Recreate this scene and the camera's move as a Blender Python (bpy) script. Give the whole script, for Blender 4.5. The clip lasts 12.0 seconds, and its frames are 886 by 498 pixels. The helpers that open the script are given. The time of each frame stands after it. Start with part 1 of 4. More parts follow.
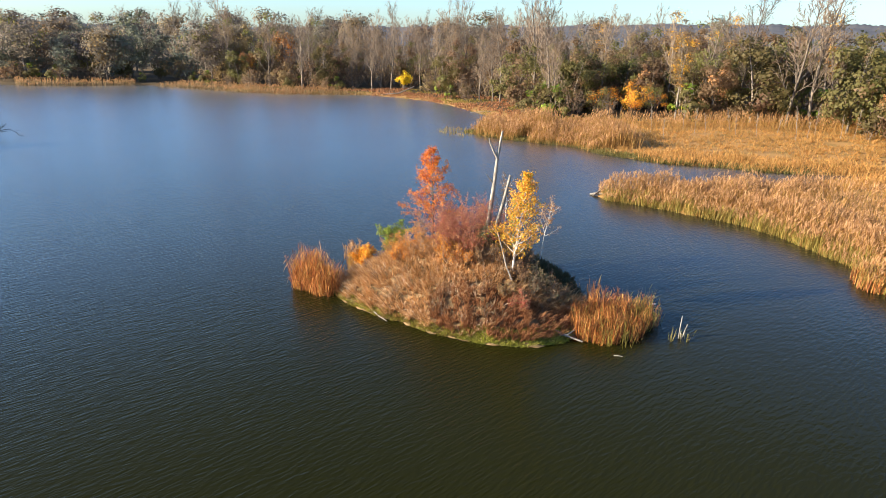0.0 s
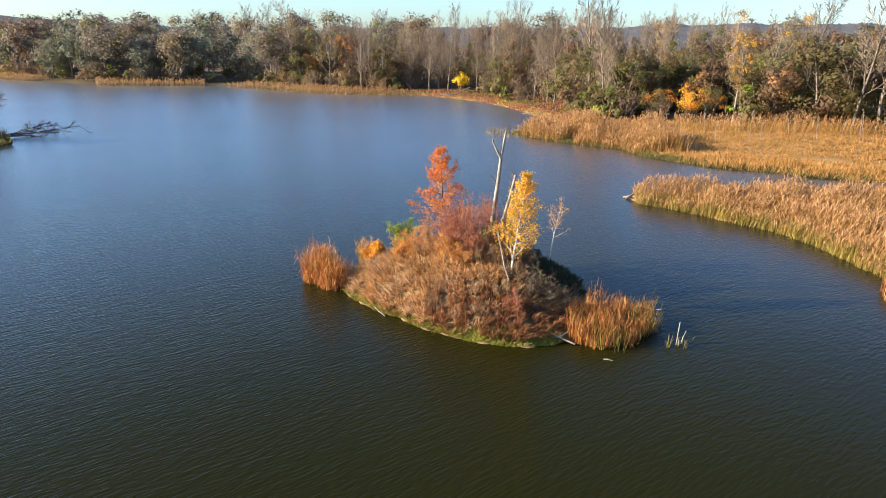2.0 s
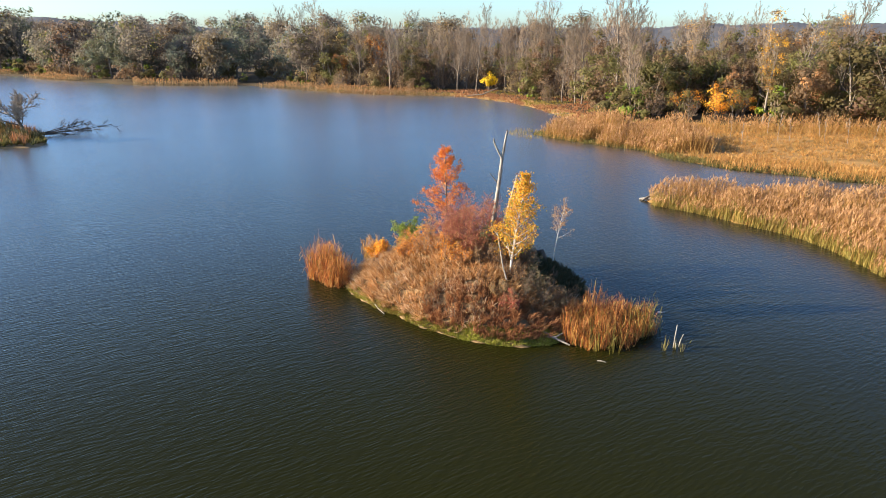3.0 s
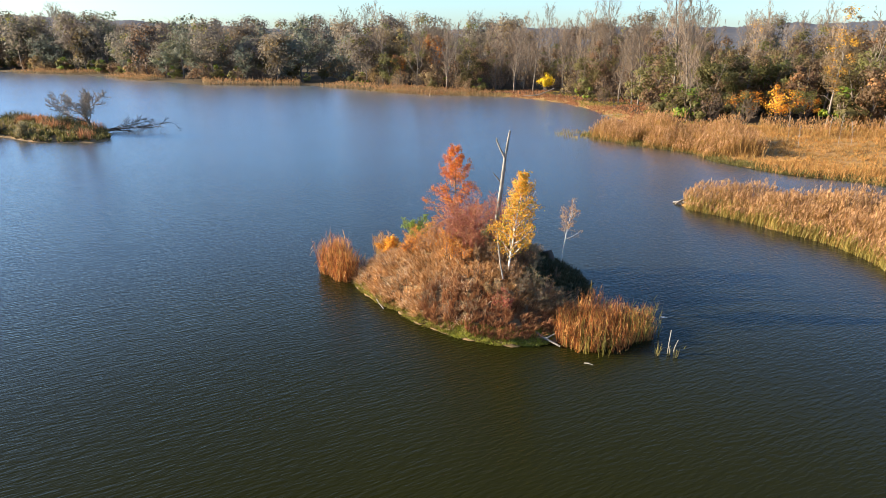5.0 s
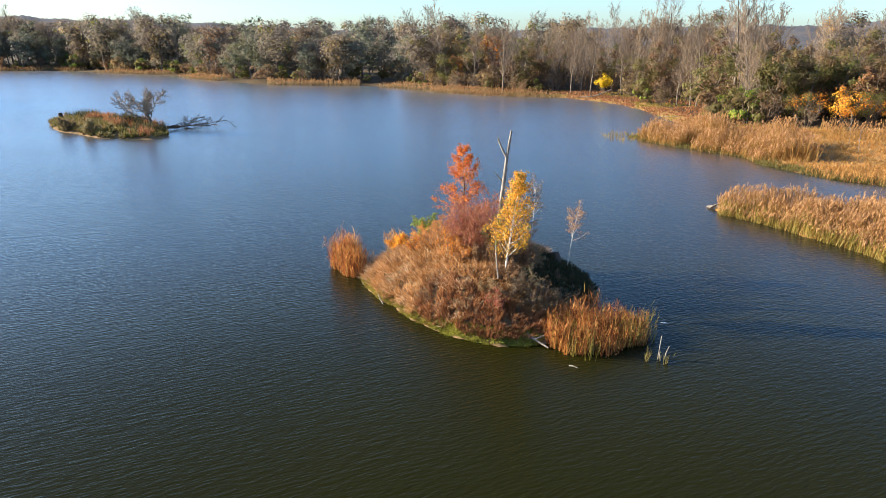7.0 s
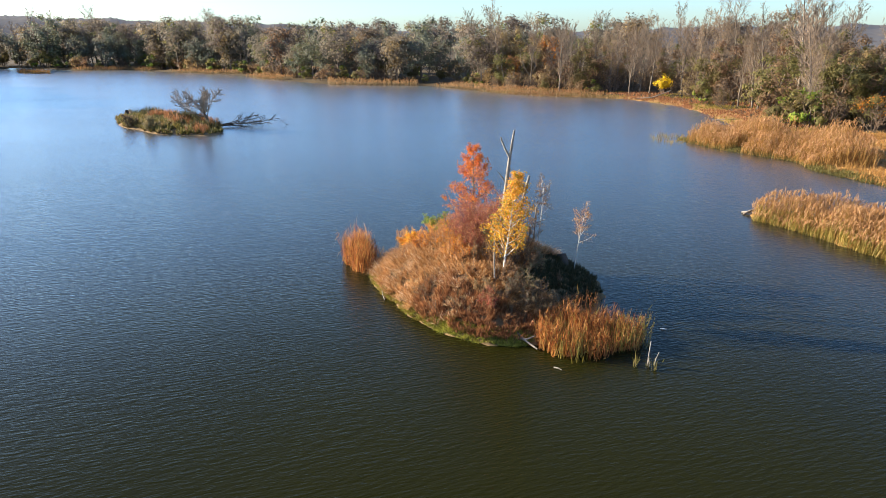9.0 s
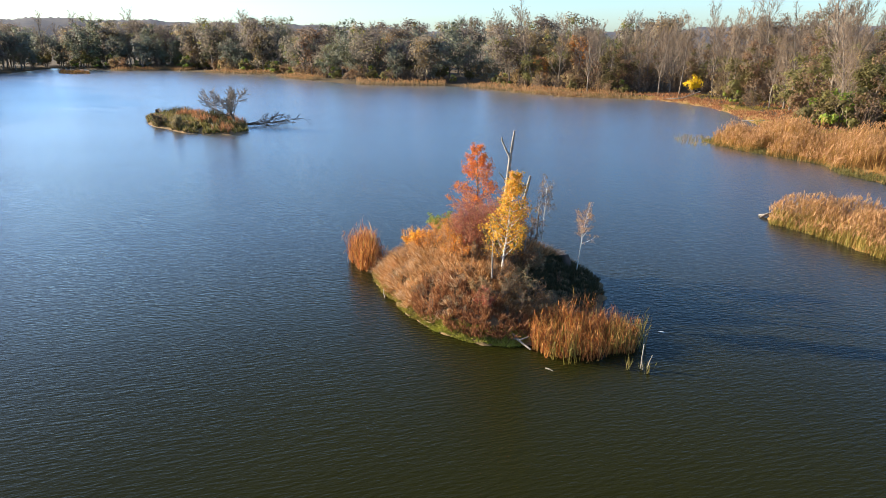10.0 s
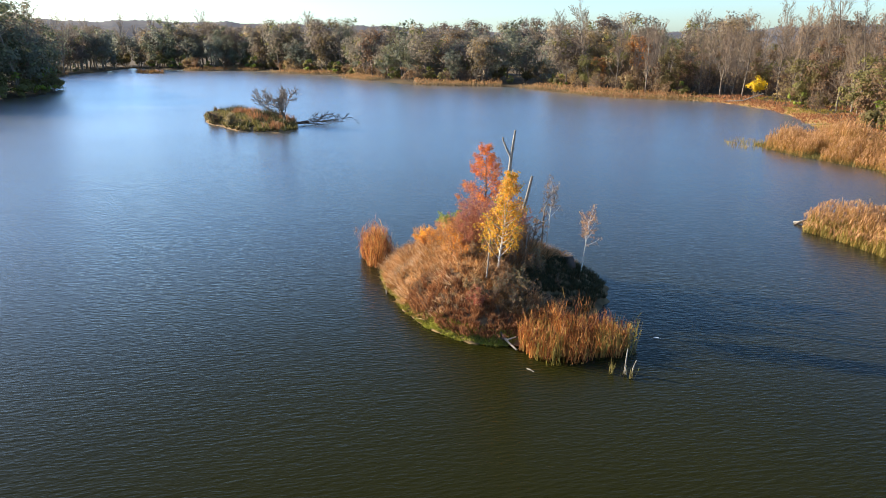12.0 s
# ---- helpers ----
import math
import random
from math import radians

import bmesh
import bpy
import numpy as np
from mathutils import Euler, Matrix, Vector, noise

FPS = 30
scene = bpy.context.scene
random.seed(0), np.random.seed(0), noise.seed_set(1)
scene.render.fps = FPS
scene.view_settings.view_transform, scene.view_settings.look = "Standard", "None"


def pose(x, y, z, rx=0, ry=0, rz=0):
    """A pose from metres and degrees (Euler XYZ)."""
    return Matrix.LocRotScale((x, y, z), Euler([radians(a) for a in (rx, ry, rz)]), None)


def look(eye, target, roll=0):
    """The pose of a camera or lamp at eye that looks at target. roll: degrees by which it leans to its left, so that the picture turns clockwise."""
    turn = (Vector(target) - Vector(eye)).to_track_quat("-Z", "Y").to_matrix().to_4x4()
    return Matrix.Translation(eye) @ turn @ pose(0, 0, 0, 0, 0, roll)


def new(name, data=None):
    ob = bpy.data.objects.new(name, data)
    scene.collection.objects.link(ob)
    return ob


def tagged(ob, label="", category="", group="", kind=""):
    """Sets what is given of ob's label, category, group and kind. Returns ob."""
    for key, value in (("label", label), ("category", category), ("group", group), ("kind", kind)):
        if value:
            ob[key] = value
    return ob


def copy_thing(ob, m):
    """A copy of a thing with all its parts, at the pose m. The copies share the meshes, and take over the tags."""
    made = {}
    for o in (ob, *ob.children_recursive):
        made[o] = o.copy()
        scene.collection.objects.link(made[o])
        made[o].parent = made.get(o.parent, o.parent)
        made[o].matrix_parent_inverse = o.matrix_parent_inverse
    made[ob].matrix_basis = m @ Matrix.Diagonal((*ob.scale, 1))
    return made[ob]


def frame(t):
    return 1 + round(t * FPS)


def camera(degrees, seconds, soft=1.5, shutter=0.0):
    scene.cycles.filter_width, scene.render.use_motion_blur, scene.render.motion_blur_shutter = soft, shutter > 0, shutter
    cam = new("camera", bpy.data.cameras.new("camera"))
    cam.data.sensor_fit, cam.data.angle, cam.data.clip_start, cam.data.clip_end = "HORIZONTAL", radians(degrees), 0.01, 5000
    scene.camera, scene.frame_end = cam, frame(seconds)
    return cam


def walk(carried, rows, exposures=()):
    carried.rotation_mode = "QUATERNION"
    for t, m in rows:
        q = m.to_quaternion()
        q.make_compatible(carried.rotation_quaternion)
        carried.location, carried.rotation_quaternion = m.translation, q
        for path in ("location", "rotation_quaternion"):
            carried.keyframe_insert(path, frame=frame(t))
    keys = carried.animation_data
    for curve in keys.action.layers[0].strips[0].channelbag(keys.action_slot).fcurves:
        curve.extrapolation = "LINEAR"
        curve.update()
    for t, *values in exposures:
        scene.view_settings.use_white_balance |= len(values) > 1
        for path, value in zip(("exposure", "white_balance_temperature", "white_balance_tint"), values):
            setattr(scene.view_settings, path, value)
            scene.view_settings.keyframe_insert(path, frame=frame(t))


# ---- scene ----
cam = camera(67.7, 12.0, soft=0.85)
PATH = [
    (0, (-0.372, -0.398, 12.100), (-0.446, 1.508, 11.500), 1.0),
    (0.5, (0.365, -0.448, 12.094), (0.243, 1.456, 11.495), 0.9),
    (1, (1.154, -0.470, 12.110), (0.982, 1.430, 11.510), 0.9),
    (1.5, (1.864, -0.488, 12.113), (1.645, 1.407, 11.513), 0.8),
    (2, (2.633, -0.485, 12.121), (2.364, 1.404, 11.521), 0.8),
    (2.5, (3.358, -0.472, 12.134), (3.043, 1.410, 11.534), 0.7),
    (3, (4.163, -0.431, 12.140), (3.798, 1.442, 11.540), 0.7),
    (5, (7.159, 0.008, 12.113), (6.605, 1.834, 11.513), 0.5),
    (5.5, (7.890, 0.174, 12.108), (7.291, 1.985, 11.508), 0.4),
    (6, (8.654, 0.384, 12.106), (8.008, 2.179, 11.506), 0.3),
    (6.5, (9.366, 0.562, 12.106), (8.676, 2.340, 11.506), 0.3),
    (7, (10.129, 0.768, 12.103), (9.393, 2.528, 11.504), 0.3),
    (9, (12.908, 1.795, 12.089), (12.000, 3.474, 11.490), 0.2),
    (9.5, (13.547, 2.086, 12.090), (12.600, 3.743, 11.491), 0.2),
    (10, (14.257, 2.442, 12.077), (13.268, 4.074, 11.479), 0.1),
    (10.5, (14.905, 2.762, 12.079), (13.877, 4.370, 11.481), 0.1),
    (11, (15.602, 3.150, 12.067), (14.531, 4.730, 11.470), 0.1),
    (11.5, (16.235, 3.500, 12.055), (15.129, 5.056, 11.458), -0.0),
    (12, (16.909, 3.881, 12.046), (15.764, 5.408, 11.450), -0.0),
]
walk(cam, [(t, look(eye, target, roll)) for t, eye, target, roll in PATH])

# ---- world and sun ----
SUN_AZ = 194.5      # degrees, counter-clockwise from +x, where the sun stands
SUN_EL = 21.0
world = bpy.data.worlds.new("world")
scene.world = world
world.use_nodes = True
wn = world.node_tree.nodes
sky = wn.new("ShaderNodeTexSky")
sky.sky_type, sky.sun_disc = "NISHITA", False
sky.sun_elevation, sky.sun_rotation = radians(SUN_EL), radians(90.0 - SUN_AZ)
sky.air_density, sky.dust_density, sky.ozone_density = 1.15, 0.8, 4.0
wn["Background"].inputs["Strength"].default_value = 0.075
haze = wn.new("ShaderNodeMix")
haze.data_type, haze.blend_type = "RGBA", "MULTIPLY"
haze.inputs[0].default_value, haze.inputs[7].default_value = 1.0, (0.80, 0.98, 1.20, 1)
world.node_tree.links.new(sky.outputs["Color"], haze.inputs[6])
world.node_tree.links.new(haze.outputs[2], wn["Background"].inputs["Color"])
sun = new("sun", bpy.data.lights.new("sun", "SUN"))
sun.data.energy, sun.data.angle, sun.data.color = 5.0, radians(0.6), (1.0, 0.86, 0.67)
ca, sa = math.cos(radians(SUN_AZ)), math.sin(radians(SUN_AZ))
ce, se = math.cos(radians(SUN_EL)), math.sin(radians(SUN_EL))
sun.matrix_world = look((ca * ce * 300, sa * ce * 300, se * 300), (0, 0, 0))
scene.view_settings.exposure = 1.86


# ---- materials ----
def shader(name):
    m = bpy.data.materials.new(name)
    m.use_nodes = True
    nt = m.node_tree
    return m, nt, nt.nodes["Principled BSDF"], nt.nodes["Material Output"]


def ramp(nt, fac, stops):
    r = nt.nodes.new("ShaderNodeValToRGB")
    while len(r.color_ramp.elements) < len(stops):
        r.color_ramp.elements.new(0.5)
    for e, (p, c) in zip(r.color_ramp.elements, stops):
        e.position, e.color = p, (*c, 1)
    nt.links.new(fac, r.inputs["Fac"])
    return r.outputs["Color"]


def noise_tex(nt, scale, detail=4, vec=None, stretch=None):
    n = nt.nodes.new("ShaderNodeTexNoise")
    n.inputs["Scale"].default_value, n.inputs["Detail"].default_value = scale, detail
    if vec is None:
        vec = nt.nodes.new("ShaderNodeNewGeometry").outputs["Position"]
    if stretch:
        mp = nt.nodes.new("ShaderNodeMapping")
        mp.inputs["Scale"].default_value = stretch
        nt.links.new(vec, mp.inputs["Vector"])
        vec = mp.outputs["Vector"]
    nt.links.new(vec, n.inputs["Vector"])
    return n.outputs["Fac"]


def mix(nt, fac, a, b, kind="MIX"):
    m = nt.nodes.new("ShaderNodeMix")
    m.data_type, m.blend_type = "RGBA", kind
    for key, v in ((0, fac), (6, a), (7, b)):
        if isinstance(v, (int, float)):
            m.inputs[key].default_value = v
        elif isinstance(v, tuple):
            m.inputs[key].default_value = (*v, 1)
        else:
            nt.links.new(v, m.inputs[key])
    return m.outputs[2]


def vary(nt, col, fac, low, high, hue=0.0):
    """col with its value, and a little of its hue, varied by fac."""
    h = nt.nodes.new("ShaderNodeHueSaturation")
    mr = nt.nodes.new("ShaderNodeMapRange")
    mr.inputs["To Min"].default_value, mr.inputs["To Max"].default_value = low, high
    nt.links.new(fac, mr.inputs["Value"])
    nt.links.new(mr.outputs[0], h.inputs["Value"])
    if hue:
        mh = nt.nodes.new("ShaderNodeMapRange")
        mh.inputs["To Min"].default_value, mh.inputs["To Max"].default_value = 0.5 - hue, 0.5 + hue
        nt.links.new(fac, mh.inputs["Value"])
        nt.links.new(mh.outputs[0], h.inputs["Hue"])
    nt.links.new(col, h.inputs["Color"])
    return h.outputs["Color"]


def leaf_mat(name, stops, through_light=0.35, rough=0.6, hue=0.0, spread=0.0, patch=0.4):
    """Leaves and blades: colour by island, shifted object by object, with patches, and some light passing through."""
    m, nt, b, out = shader(name)
    geo = nt.nodes.new("ShaderNodeNewGeometry")
    info = nt.nodes.new("ShaderNodeObjectInfo")
    col = ramp(nt, geo.outputs["Random Per Island"], stops)
    col = vary(nt, col, info.outputs["Random"], 1 - spread, 1 + spread, hue)
    col = vary(nt, col, noise_tex(nt, 0.7, 2), 1 - patch, 1 + patch)
    nt.links.new(col, b.inputs["Base Color"])
    b.inputs["Roughness"].default_value = rough
    b.inputs["Specular IOR Level"].default_value = 0.25
    tr = nt.nodes.new("ShaderNodeBsdfTranslucent")
    nt.links.new(col, tr.inputs["Color"])
    ms = nt.nodes.new("ShaderNodeMixShader")
    ms.inputs[0].default_value = through_light
    nt.links.new(b.outputs[0], ms.inputs[1])
    nt.links.new(tr.outputs[0], ms.inputs[2])
    nt.links.new(ms.outputs[0], out.inputs["Surface"])
    return m


def bark_mat(name, dark, light, scale=6.0, rough=0.9, stretch=(1, 1, 0.25), bands=None):
    m, nt, b, out = shader(name)
    tc = nt.nodes.new("ShaderNodeTexCoord").outputs["Object"]
    f = noise_tex(nt, scale, 6, tc, stretch)
    col = ramp(nt, f, [(0.3, dark), (0.68, light)])
    if bands:
        f2 = noise_tex(nt, 3.0, 3, tc, (2, 2, 9))
        col = mix(nt, ramp(nt, f2, [(0.56, (0, 0, 0)), (0.62, (1, 1, 1))]), col, bands)
    info = nt.nodes.new("ShaderNodeObjectInfo")
    col = vary(nt, col, info.outputs["Random"], 0.75, 1.25)
    nt.links.new(col, b.inputs["Base Color"])
    b.inputs["Roughness"].default_value = rough
    b.inputs["Specular IOR Level"].default_value = 0.2
    bump = nt.nodes.new("ShaderNodeBump")
    bump.inputs["Strength"].default_value, bump.inputs["Distance"].default_value = 0.5, 0.02
    nt.links.new(f, bump.inputs["Height"])
    nt.links.new(bump.outputs[0], b.inputs["Normal"])
    return m


def ground_mat(name, stops, big=0.12, fine=3.0, bump_d=0.08):
    m, nt, b, out = shader(name)
    n1, n2 = noise_tex(nt, big, 5), noise_tex(nt, fine, 6)
    col = ramp(nt, n1, stops)
    col = vary(nt, col, n2, 0.7, 1.3)
    nt.links.new(col, b.inputs["Base Color"])
    b.inputs["Roughness"].default_value = 0.95
    b.inputs["Specular IOR Level"].default_value = 0.1
    bump = nt.nodes.new("ShaderNodeBump")
    bump.inputs["Strength"].default_value, bump.inputs["Distance"].default_value = 0.7, bump_d
    nt.links.new(n2, bump.inputs["Height"])
    nt.links.new(bump.outputs[0], b.inputs["Normal"])
    return m


def water_mat():
    """Turbid lake water: a dull olive body under a clear, wind-rippled skin."""
    m, nt, b, out = shader("lake_water")
    pos = nt.nodes.new("ShaderNodeNewGeometry").outputs["Position"]
    turb = noise_tex(nt, 0.05, 3)
    body = nt.nodes.new("ShaderNodeBsdfDiffuse")
    nt.links.new(ramp(nt, turb, [(0.3, (0.0090, 0.0093, 0.0010)), (0.7, (0.0118, 0.0117, 0.0014))]), body.inputs["Color"])
    skin = nt.nodes.new("ShaderNodeBsdfGlossy")
    skin.inputs["Roughness"].default_value = 0.24
    turn = nt.nodes.new("ShaderNodeMapping")
    turn.inputs["Rotation"].default_value = (0, 0, radians(-46))
    nt.links.new(pos, turn.inputs["Vector"])
    v = turn.outputs["Vector"]
    small = noise_tex(nt, 1.0, 3, v, (2.2, 8.0, 1))
    mid = noise_tex(nt, 1.0, 2, v, (0.8, 2.8, 1))
    gust = ramp(nt, noise_tex(nt, 1.0, 3, v, (0.018, 0.06, 1)), [(0.35, (0.7, 0.7, 0.7)), (0.65, (1, 1, 1))])
    add = nt.nodes.new("ShaderNodeMath")
    add.operation = "MULTIPLY_ADD"
    add.inputs[1].default_value = 0.6
    nt.links.new(mid, add.inputs[0])
    nt.links.new(small, add.inputs[2])
    amp = nt.nodes.new("ShaderNodeMath")
    amp.operation = "MULTIPLY"
    nt.links.new(add.outputs[0], amp.inputs[0])
    nt.links.new(gust, amp.inputs[1])
    bump = nt.nodes.new("ShaderNodeBump")
    bump.inputs["Strength"].default_value, bump.inputs["Distance"].default_value = 1.0, 0.032
    nt.links.new(amp.outputs[0], bump.inputs["Height"])
    tilt = nt.nodes.new("ShaderNodeLayerWeight")
    tilt.inputs["Blend"].default_value = 0.5
    for node in (body, skin, tilt):
        nt.links.new(bump.outputs[0], node.inputs["Normal"])
    shine = ramp(nt, tilt.outputs["Facing"], [(p, (g, g, g)) for p, g in ((0.3, 0.006), (0.5, 0.022), (0.63, 0.078), (0.74, 0.26), (0.83, 0.56), (0.93, 0.97), (1.0, 1.0))])
    ms = nt.nodes.new("ShaderNodeMixShader")
    nt.links.new(shine, ms.inputs[0])
    nt.links.new(body.outputs[0], ms.inputs[1])
    nt.links.new(skin.outputs[0], ms.inputs[2])
    nt.links.new(ms.outputs[0], out.inputs["Surface"])
    nt.nodes.remove(b)
    return m


M_WATER = water_mat()
M_GROUND = ground_mat("dry_meadow", [(0.3, (0.18, 0.115, 0.04)), (0.45, (0.25, 0.145, 0.05)), (0.58, (0.30, 0.165, 0.06)), (0.72, (0.24, 0.155, 0.05))], 0.35, 4.0)
M_MOUND = ground_mat("island_soil", [(0.3, (0.07, 0.05, 0.025)), (0.6, (0.20, 0.13, 0.065))], 0.8, 5.0, 0.05)
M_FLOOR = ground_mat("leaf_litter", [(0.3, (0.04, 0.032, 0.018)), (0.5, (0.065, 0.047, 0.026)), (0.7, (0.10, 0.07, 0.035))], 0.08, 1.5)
# Hill tones cooled towards blue-grey: distance haze put into the colour.
M_HAZE_HILL = ground_mat("distant_hill", [(0.3, (0.060, 0.064, 0.074)), (0.5, (0.080, 0.080, 0.084)), (0.7, (0.105, 0.092, 0.080))], 0.02, 0.1, 0.6)

M_REED = leaf_mat("dry_reed", [(0, (0.24, 0.125, 0.036)), (0.4, (0.33, 0.175, 0.05)), (0.8, (0.40, 0.225, 0.07)), (1, (0.26, 0.19, 0.045))])
M_REED_GREEN = leaf_mat("yellowing_reed", [(0, (0.13, 0.115, 0.02)), (0.5, (0.22, 0.17, 0.035)), (1, (0.32, 0.22, 0.055))])
M_PLUME = leaf_mat("reed_plume", [(0, (0.31, 0.165, 0.065)), (0.6, (0.40, 0.22, 0.095)), (1, (0.48, 0.29, 0.145))], 0.4)
M_CATTAIL = leaf_mat("rust_cattail", [(0, (0.04, 0.016, 0.008)), (0.3, (0.24, 0.07, 0.02)), (0.6, (0.50, 0.18, 0.045)), (0.86, (0.60, 0.31, 0.095)), (1, (0.20, 0.19, 0.035))])
M_GRASS = leaf_mat("dry_grass", [(0, (0.18, 0.085, 0.03)), (0.3, (0.36, 0.175, 0.06)), (0.65, (0.52, 0.285, 0.115)), (0.92, (0.60, 0.38, 0.19)), (1, (0.68, 0.52, 0.34))])
M_STRAW = leaf_mat("pale_straw", [(0, (0.42, 0.26, 0.12)), (0.6, (0.60, 0.42, 0.24)), (1, (0.74, 0.58, 0.40))])
M_RUSSET = leaf_mat("russet_herbs", [(0, (0.15, 0.06, 0.028)), (0.6, (0.31, 0.135, 0.058)), (1, (0.44, 0.23, 0.105))])
M_MEADOW = leaf_mat("meadow_grass", [(0, (0.26, 0.12, 0.032)), (0.5, (0.41, 0.205, 0.055)), (0.85, (0.47, 0.265, 0.085)), (1, (0.24, 0.19, 0.045))])
M_MOSS = leaf_mat("green_bank", [(0, (0.16, 0.18, 0.02)), (0.5, (0.30, 0.30, 0.04)), (1, (0.42, 0.36, 0.10))])
# Dark grass: a dull tone on the islet, painted shade on the island.
M_DULL_SHADE_GRASS = leaf_mat("dull_green_grass", [(0, (0.025, 0.03, 0.012)), (0.6, (0.05, 0.05, 0.02)), (1, (0.09, 0.07, 0.03))])

M_FADED = leaf_mat("faded_grass", [(0, (0.19, 0.125, 0.06)), (0.6, (0.27, 0.185, 0.09)), (1, (0.35, 0.25, 0.135))])
M_SEDGE = leaf_mat("olive_sedge", [(0, (0.07, 0.07, 0.018)), (0.6, (0.15, 0.13, 0.035)), (1, (0.24, 0.18, 0.06))])

M_BARK = bark_mat("grey_bark", (0.08, 0.066, 0.052), (0.24, 0.195, 0.15))
M_PALEBARK = bark_mat("pale_bark", (0.16, 0.13, 0.10), (0.34, 0.29, 0.235), 3.0)
M_TWIG = bark_mat("brown_twigs", (0.13, 0.095, 0.066), (0.225, 0.165, 0.116), 2.0)
M_TWIG_DARK = bark_mat("dark_twigs", (0.09, 0.065, 0.045), (0.20, 0.145, 0.10), 2.0)
M_TWIG_RED = bark_mat("red_twigs", (0.15, 0.06, 0.04), (0.32, 0.13, 0.09), 2.0)
M_DEADWOOD = bark_mat("bleached_deadwood", (0.085, 0.074, 0.062), (0.30, 0.265, 0.22), 9.0)
M_BIRCHBARK = bark_mat("birch_bark", (0.50, 0.45, 0.38), (0.78, 0.74, 0.68), 5.0, 0.7, (1, 1, 1), (0.10, 0.08, 0.07))
M_WETWOOD = bark_mat("dark_wet_wood", (0.02, 0.017, 0.014), (0.07, 0.055, 0.045), 4.0)

L_RED = leaf_mat("rust_red_leaves", [(0, (0.38, 0.06, 0.012)), (0.5, (0.62, 0.16, 0.018)), (0.85, (0.72, 0.28, 0.04)), (1, (0.34, 0.12, 0.05))], 0.4)
L_GOLD = leaf_mat("golden_leaves", [(0, (0.48, 0.19, 0.012)), (0.5, (0.66, 0.32, 0.024)), (0.9, (0.78, 0.46, 0.06)), (1, (0.34, 0.31, 0.05))], 0.4)
L_ORANGE = leaf_mat("orange_leaves", [(0, (0.46, 0.13, 0.02)), (0.5, (0.70, 0.26, 0.03)), (1, (0.76, 0.42, 0.06))], 0.5)
L_YELLOW = leaf_mat("bright_yellow_leaves", [(0, (0.55, 0.35, 0.01)), (1, (0.75, 0.55, 0.02))], 0.4)
L_GREEN = leaf_mat("green_leaves", [(0, (0.11, 0.17, 0.018)), (0.6, (0.18, 0.24, 0.028)), (1, (0.30, 0.29, 0.045))], 0.4)
L_OLIVE = leaf_mat("olive_leaves", [(0, (0.135, 0.125, 0.04)), (0.5, (0.165, 0.148, 0.05)), (1, (0.21, 0.175, 0.065))], 0.6, hue=0.025, spread=0.28, patch=0.2)
L_BROWN = leaf_mat("withered_leaves", [(0, (0.20, 0.135, 0.07)), (0.5, (0.235, 0.155, 0.08)), (1, (0.27, 0.18, 0.095))], 0.6, hue=0.02, spread=0.25, patch=0.2)
# Far-shore foliage: two leaf colours greyed to carry the haze of distance.
L_HAZE_GREEN = leaf_mat("dull_grey_green_leaves", [(0, (0.145, 0.155, 0.112)), (0.5, (0.155, 0.163, 0.118)), (1, (0.17, 0.173, 0.125))], 0.6, hue=0.02, spread=0.25, patch=0.15)
L_HAZE_BROWN = leaf_mat("dull_grey_brown_leaves", [(0, (0.175, 0.145, 0.112)), (0.5, (0.19, 0.155, 0.118)), (1, (0.21, 0.168, 0.125))], 0.6, hue=0.02, spread=0.25, patch=0.15)
L_RUST = leaf_mat("rust_brown_leaves", [(0, (0.24, 0.11, 0.045)), (0.5, (0.38, 0.19, 0.075)), (1, (0.50, 0.29, 0.12))], 0.45)
L_MAROON = leaf_mat("maroon_leaves", [(0, (0.22, 0.045, 0.035)), (0.6, (0.40, 0.10, 0.07)), (1, (0.46, 0.20, 0.08))], 0.4)
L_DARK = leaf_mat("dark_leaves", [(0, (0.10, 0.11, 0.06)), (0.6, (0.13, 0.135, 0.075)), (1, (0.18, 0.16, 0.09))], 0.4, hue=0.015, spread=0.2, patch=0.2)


# ---- mesh building ----
class Soup:
    """Collects vertices and faces, and links them as one mesh."""

    def __init__(self):
        self.v, self.f, self.n = [], [], 0

    def add(self, v, f, mat=0):
        v, f = np.asarray(v, float).reshape(-1, 3), np.asarray(f, int)
        if len(f):
            self.v.append(v)
            self.f.append((f + self.n, mat))
            self.n += len(v)

    def build(self, name, mats, parent=None, smooth=False, label=""):
        me = bpy.data.meshes.new(name)
        if self.n:
            v = np.concatenate(self.v)
            me.vertices.add(len(v))
            me.vertices.foreach_set("co", v.ravel())
            idx = np.concatenate([f.ravel() for f, _ in self.f])
            tot = np.concatenate([np.full(len(f), f.shape[1]) for f, _ in self.f])
            mi = np.concatenate([np.full(len(f), m) for f, m in self.f])
            me.loops.add(len(idx))
            me.loops.foreach_set("vertex_index", idx)
            me.polygons.add(len(tot))
            me.polygons.foreach_set("loop_start", np.concatenate([[0], np.cumsum(tot)[:-1]]))
            me.polygons.foreach_set("material_index", mi)
            me.polygons.foreach_set("use_smooth", np.full(len(tot), smooth))
            me.update(calc_edges=True)
        for m in (mats if isinstance(mats, (list, tuple)) else [mats]):
            me.materials.append(m)
        ob = new(name, me)
        if parent is not None:
            ob.parent = parent
        if label:
            ob["label"] = label
        return ob


def unit(a):
    return a / np.maximum(np.linalg.norm(a, axis=-1, keepdims=True), 1e-9)


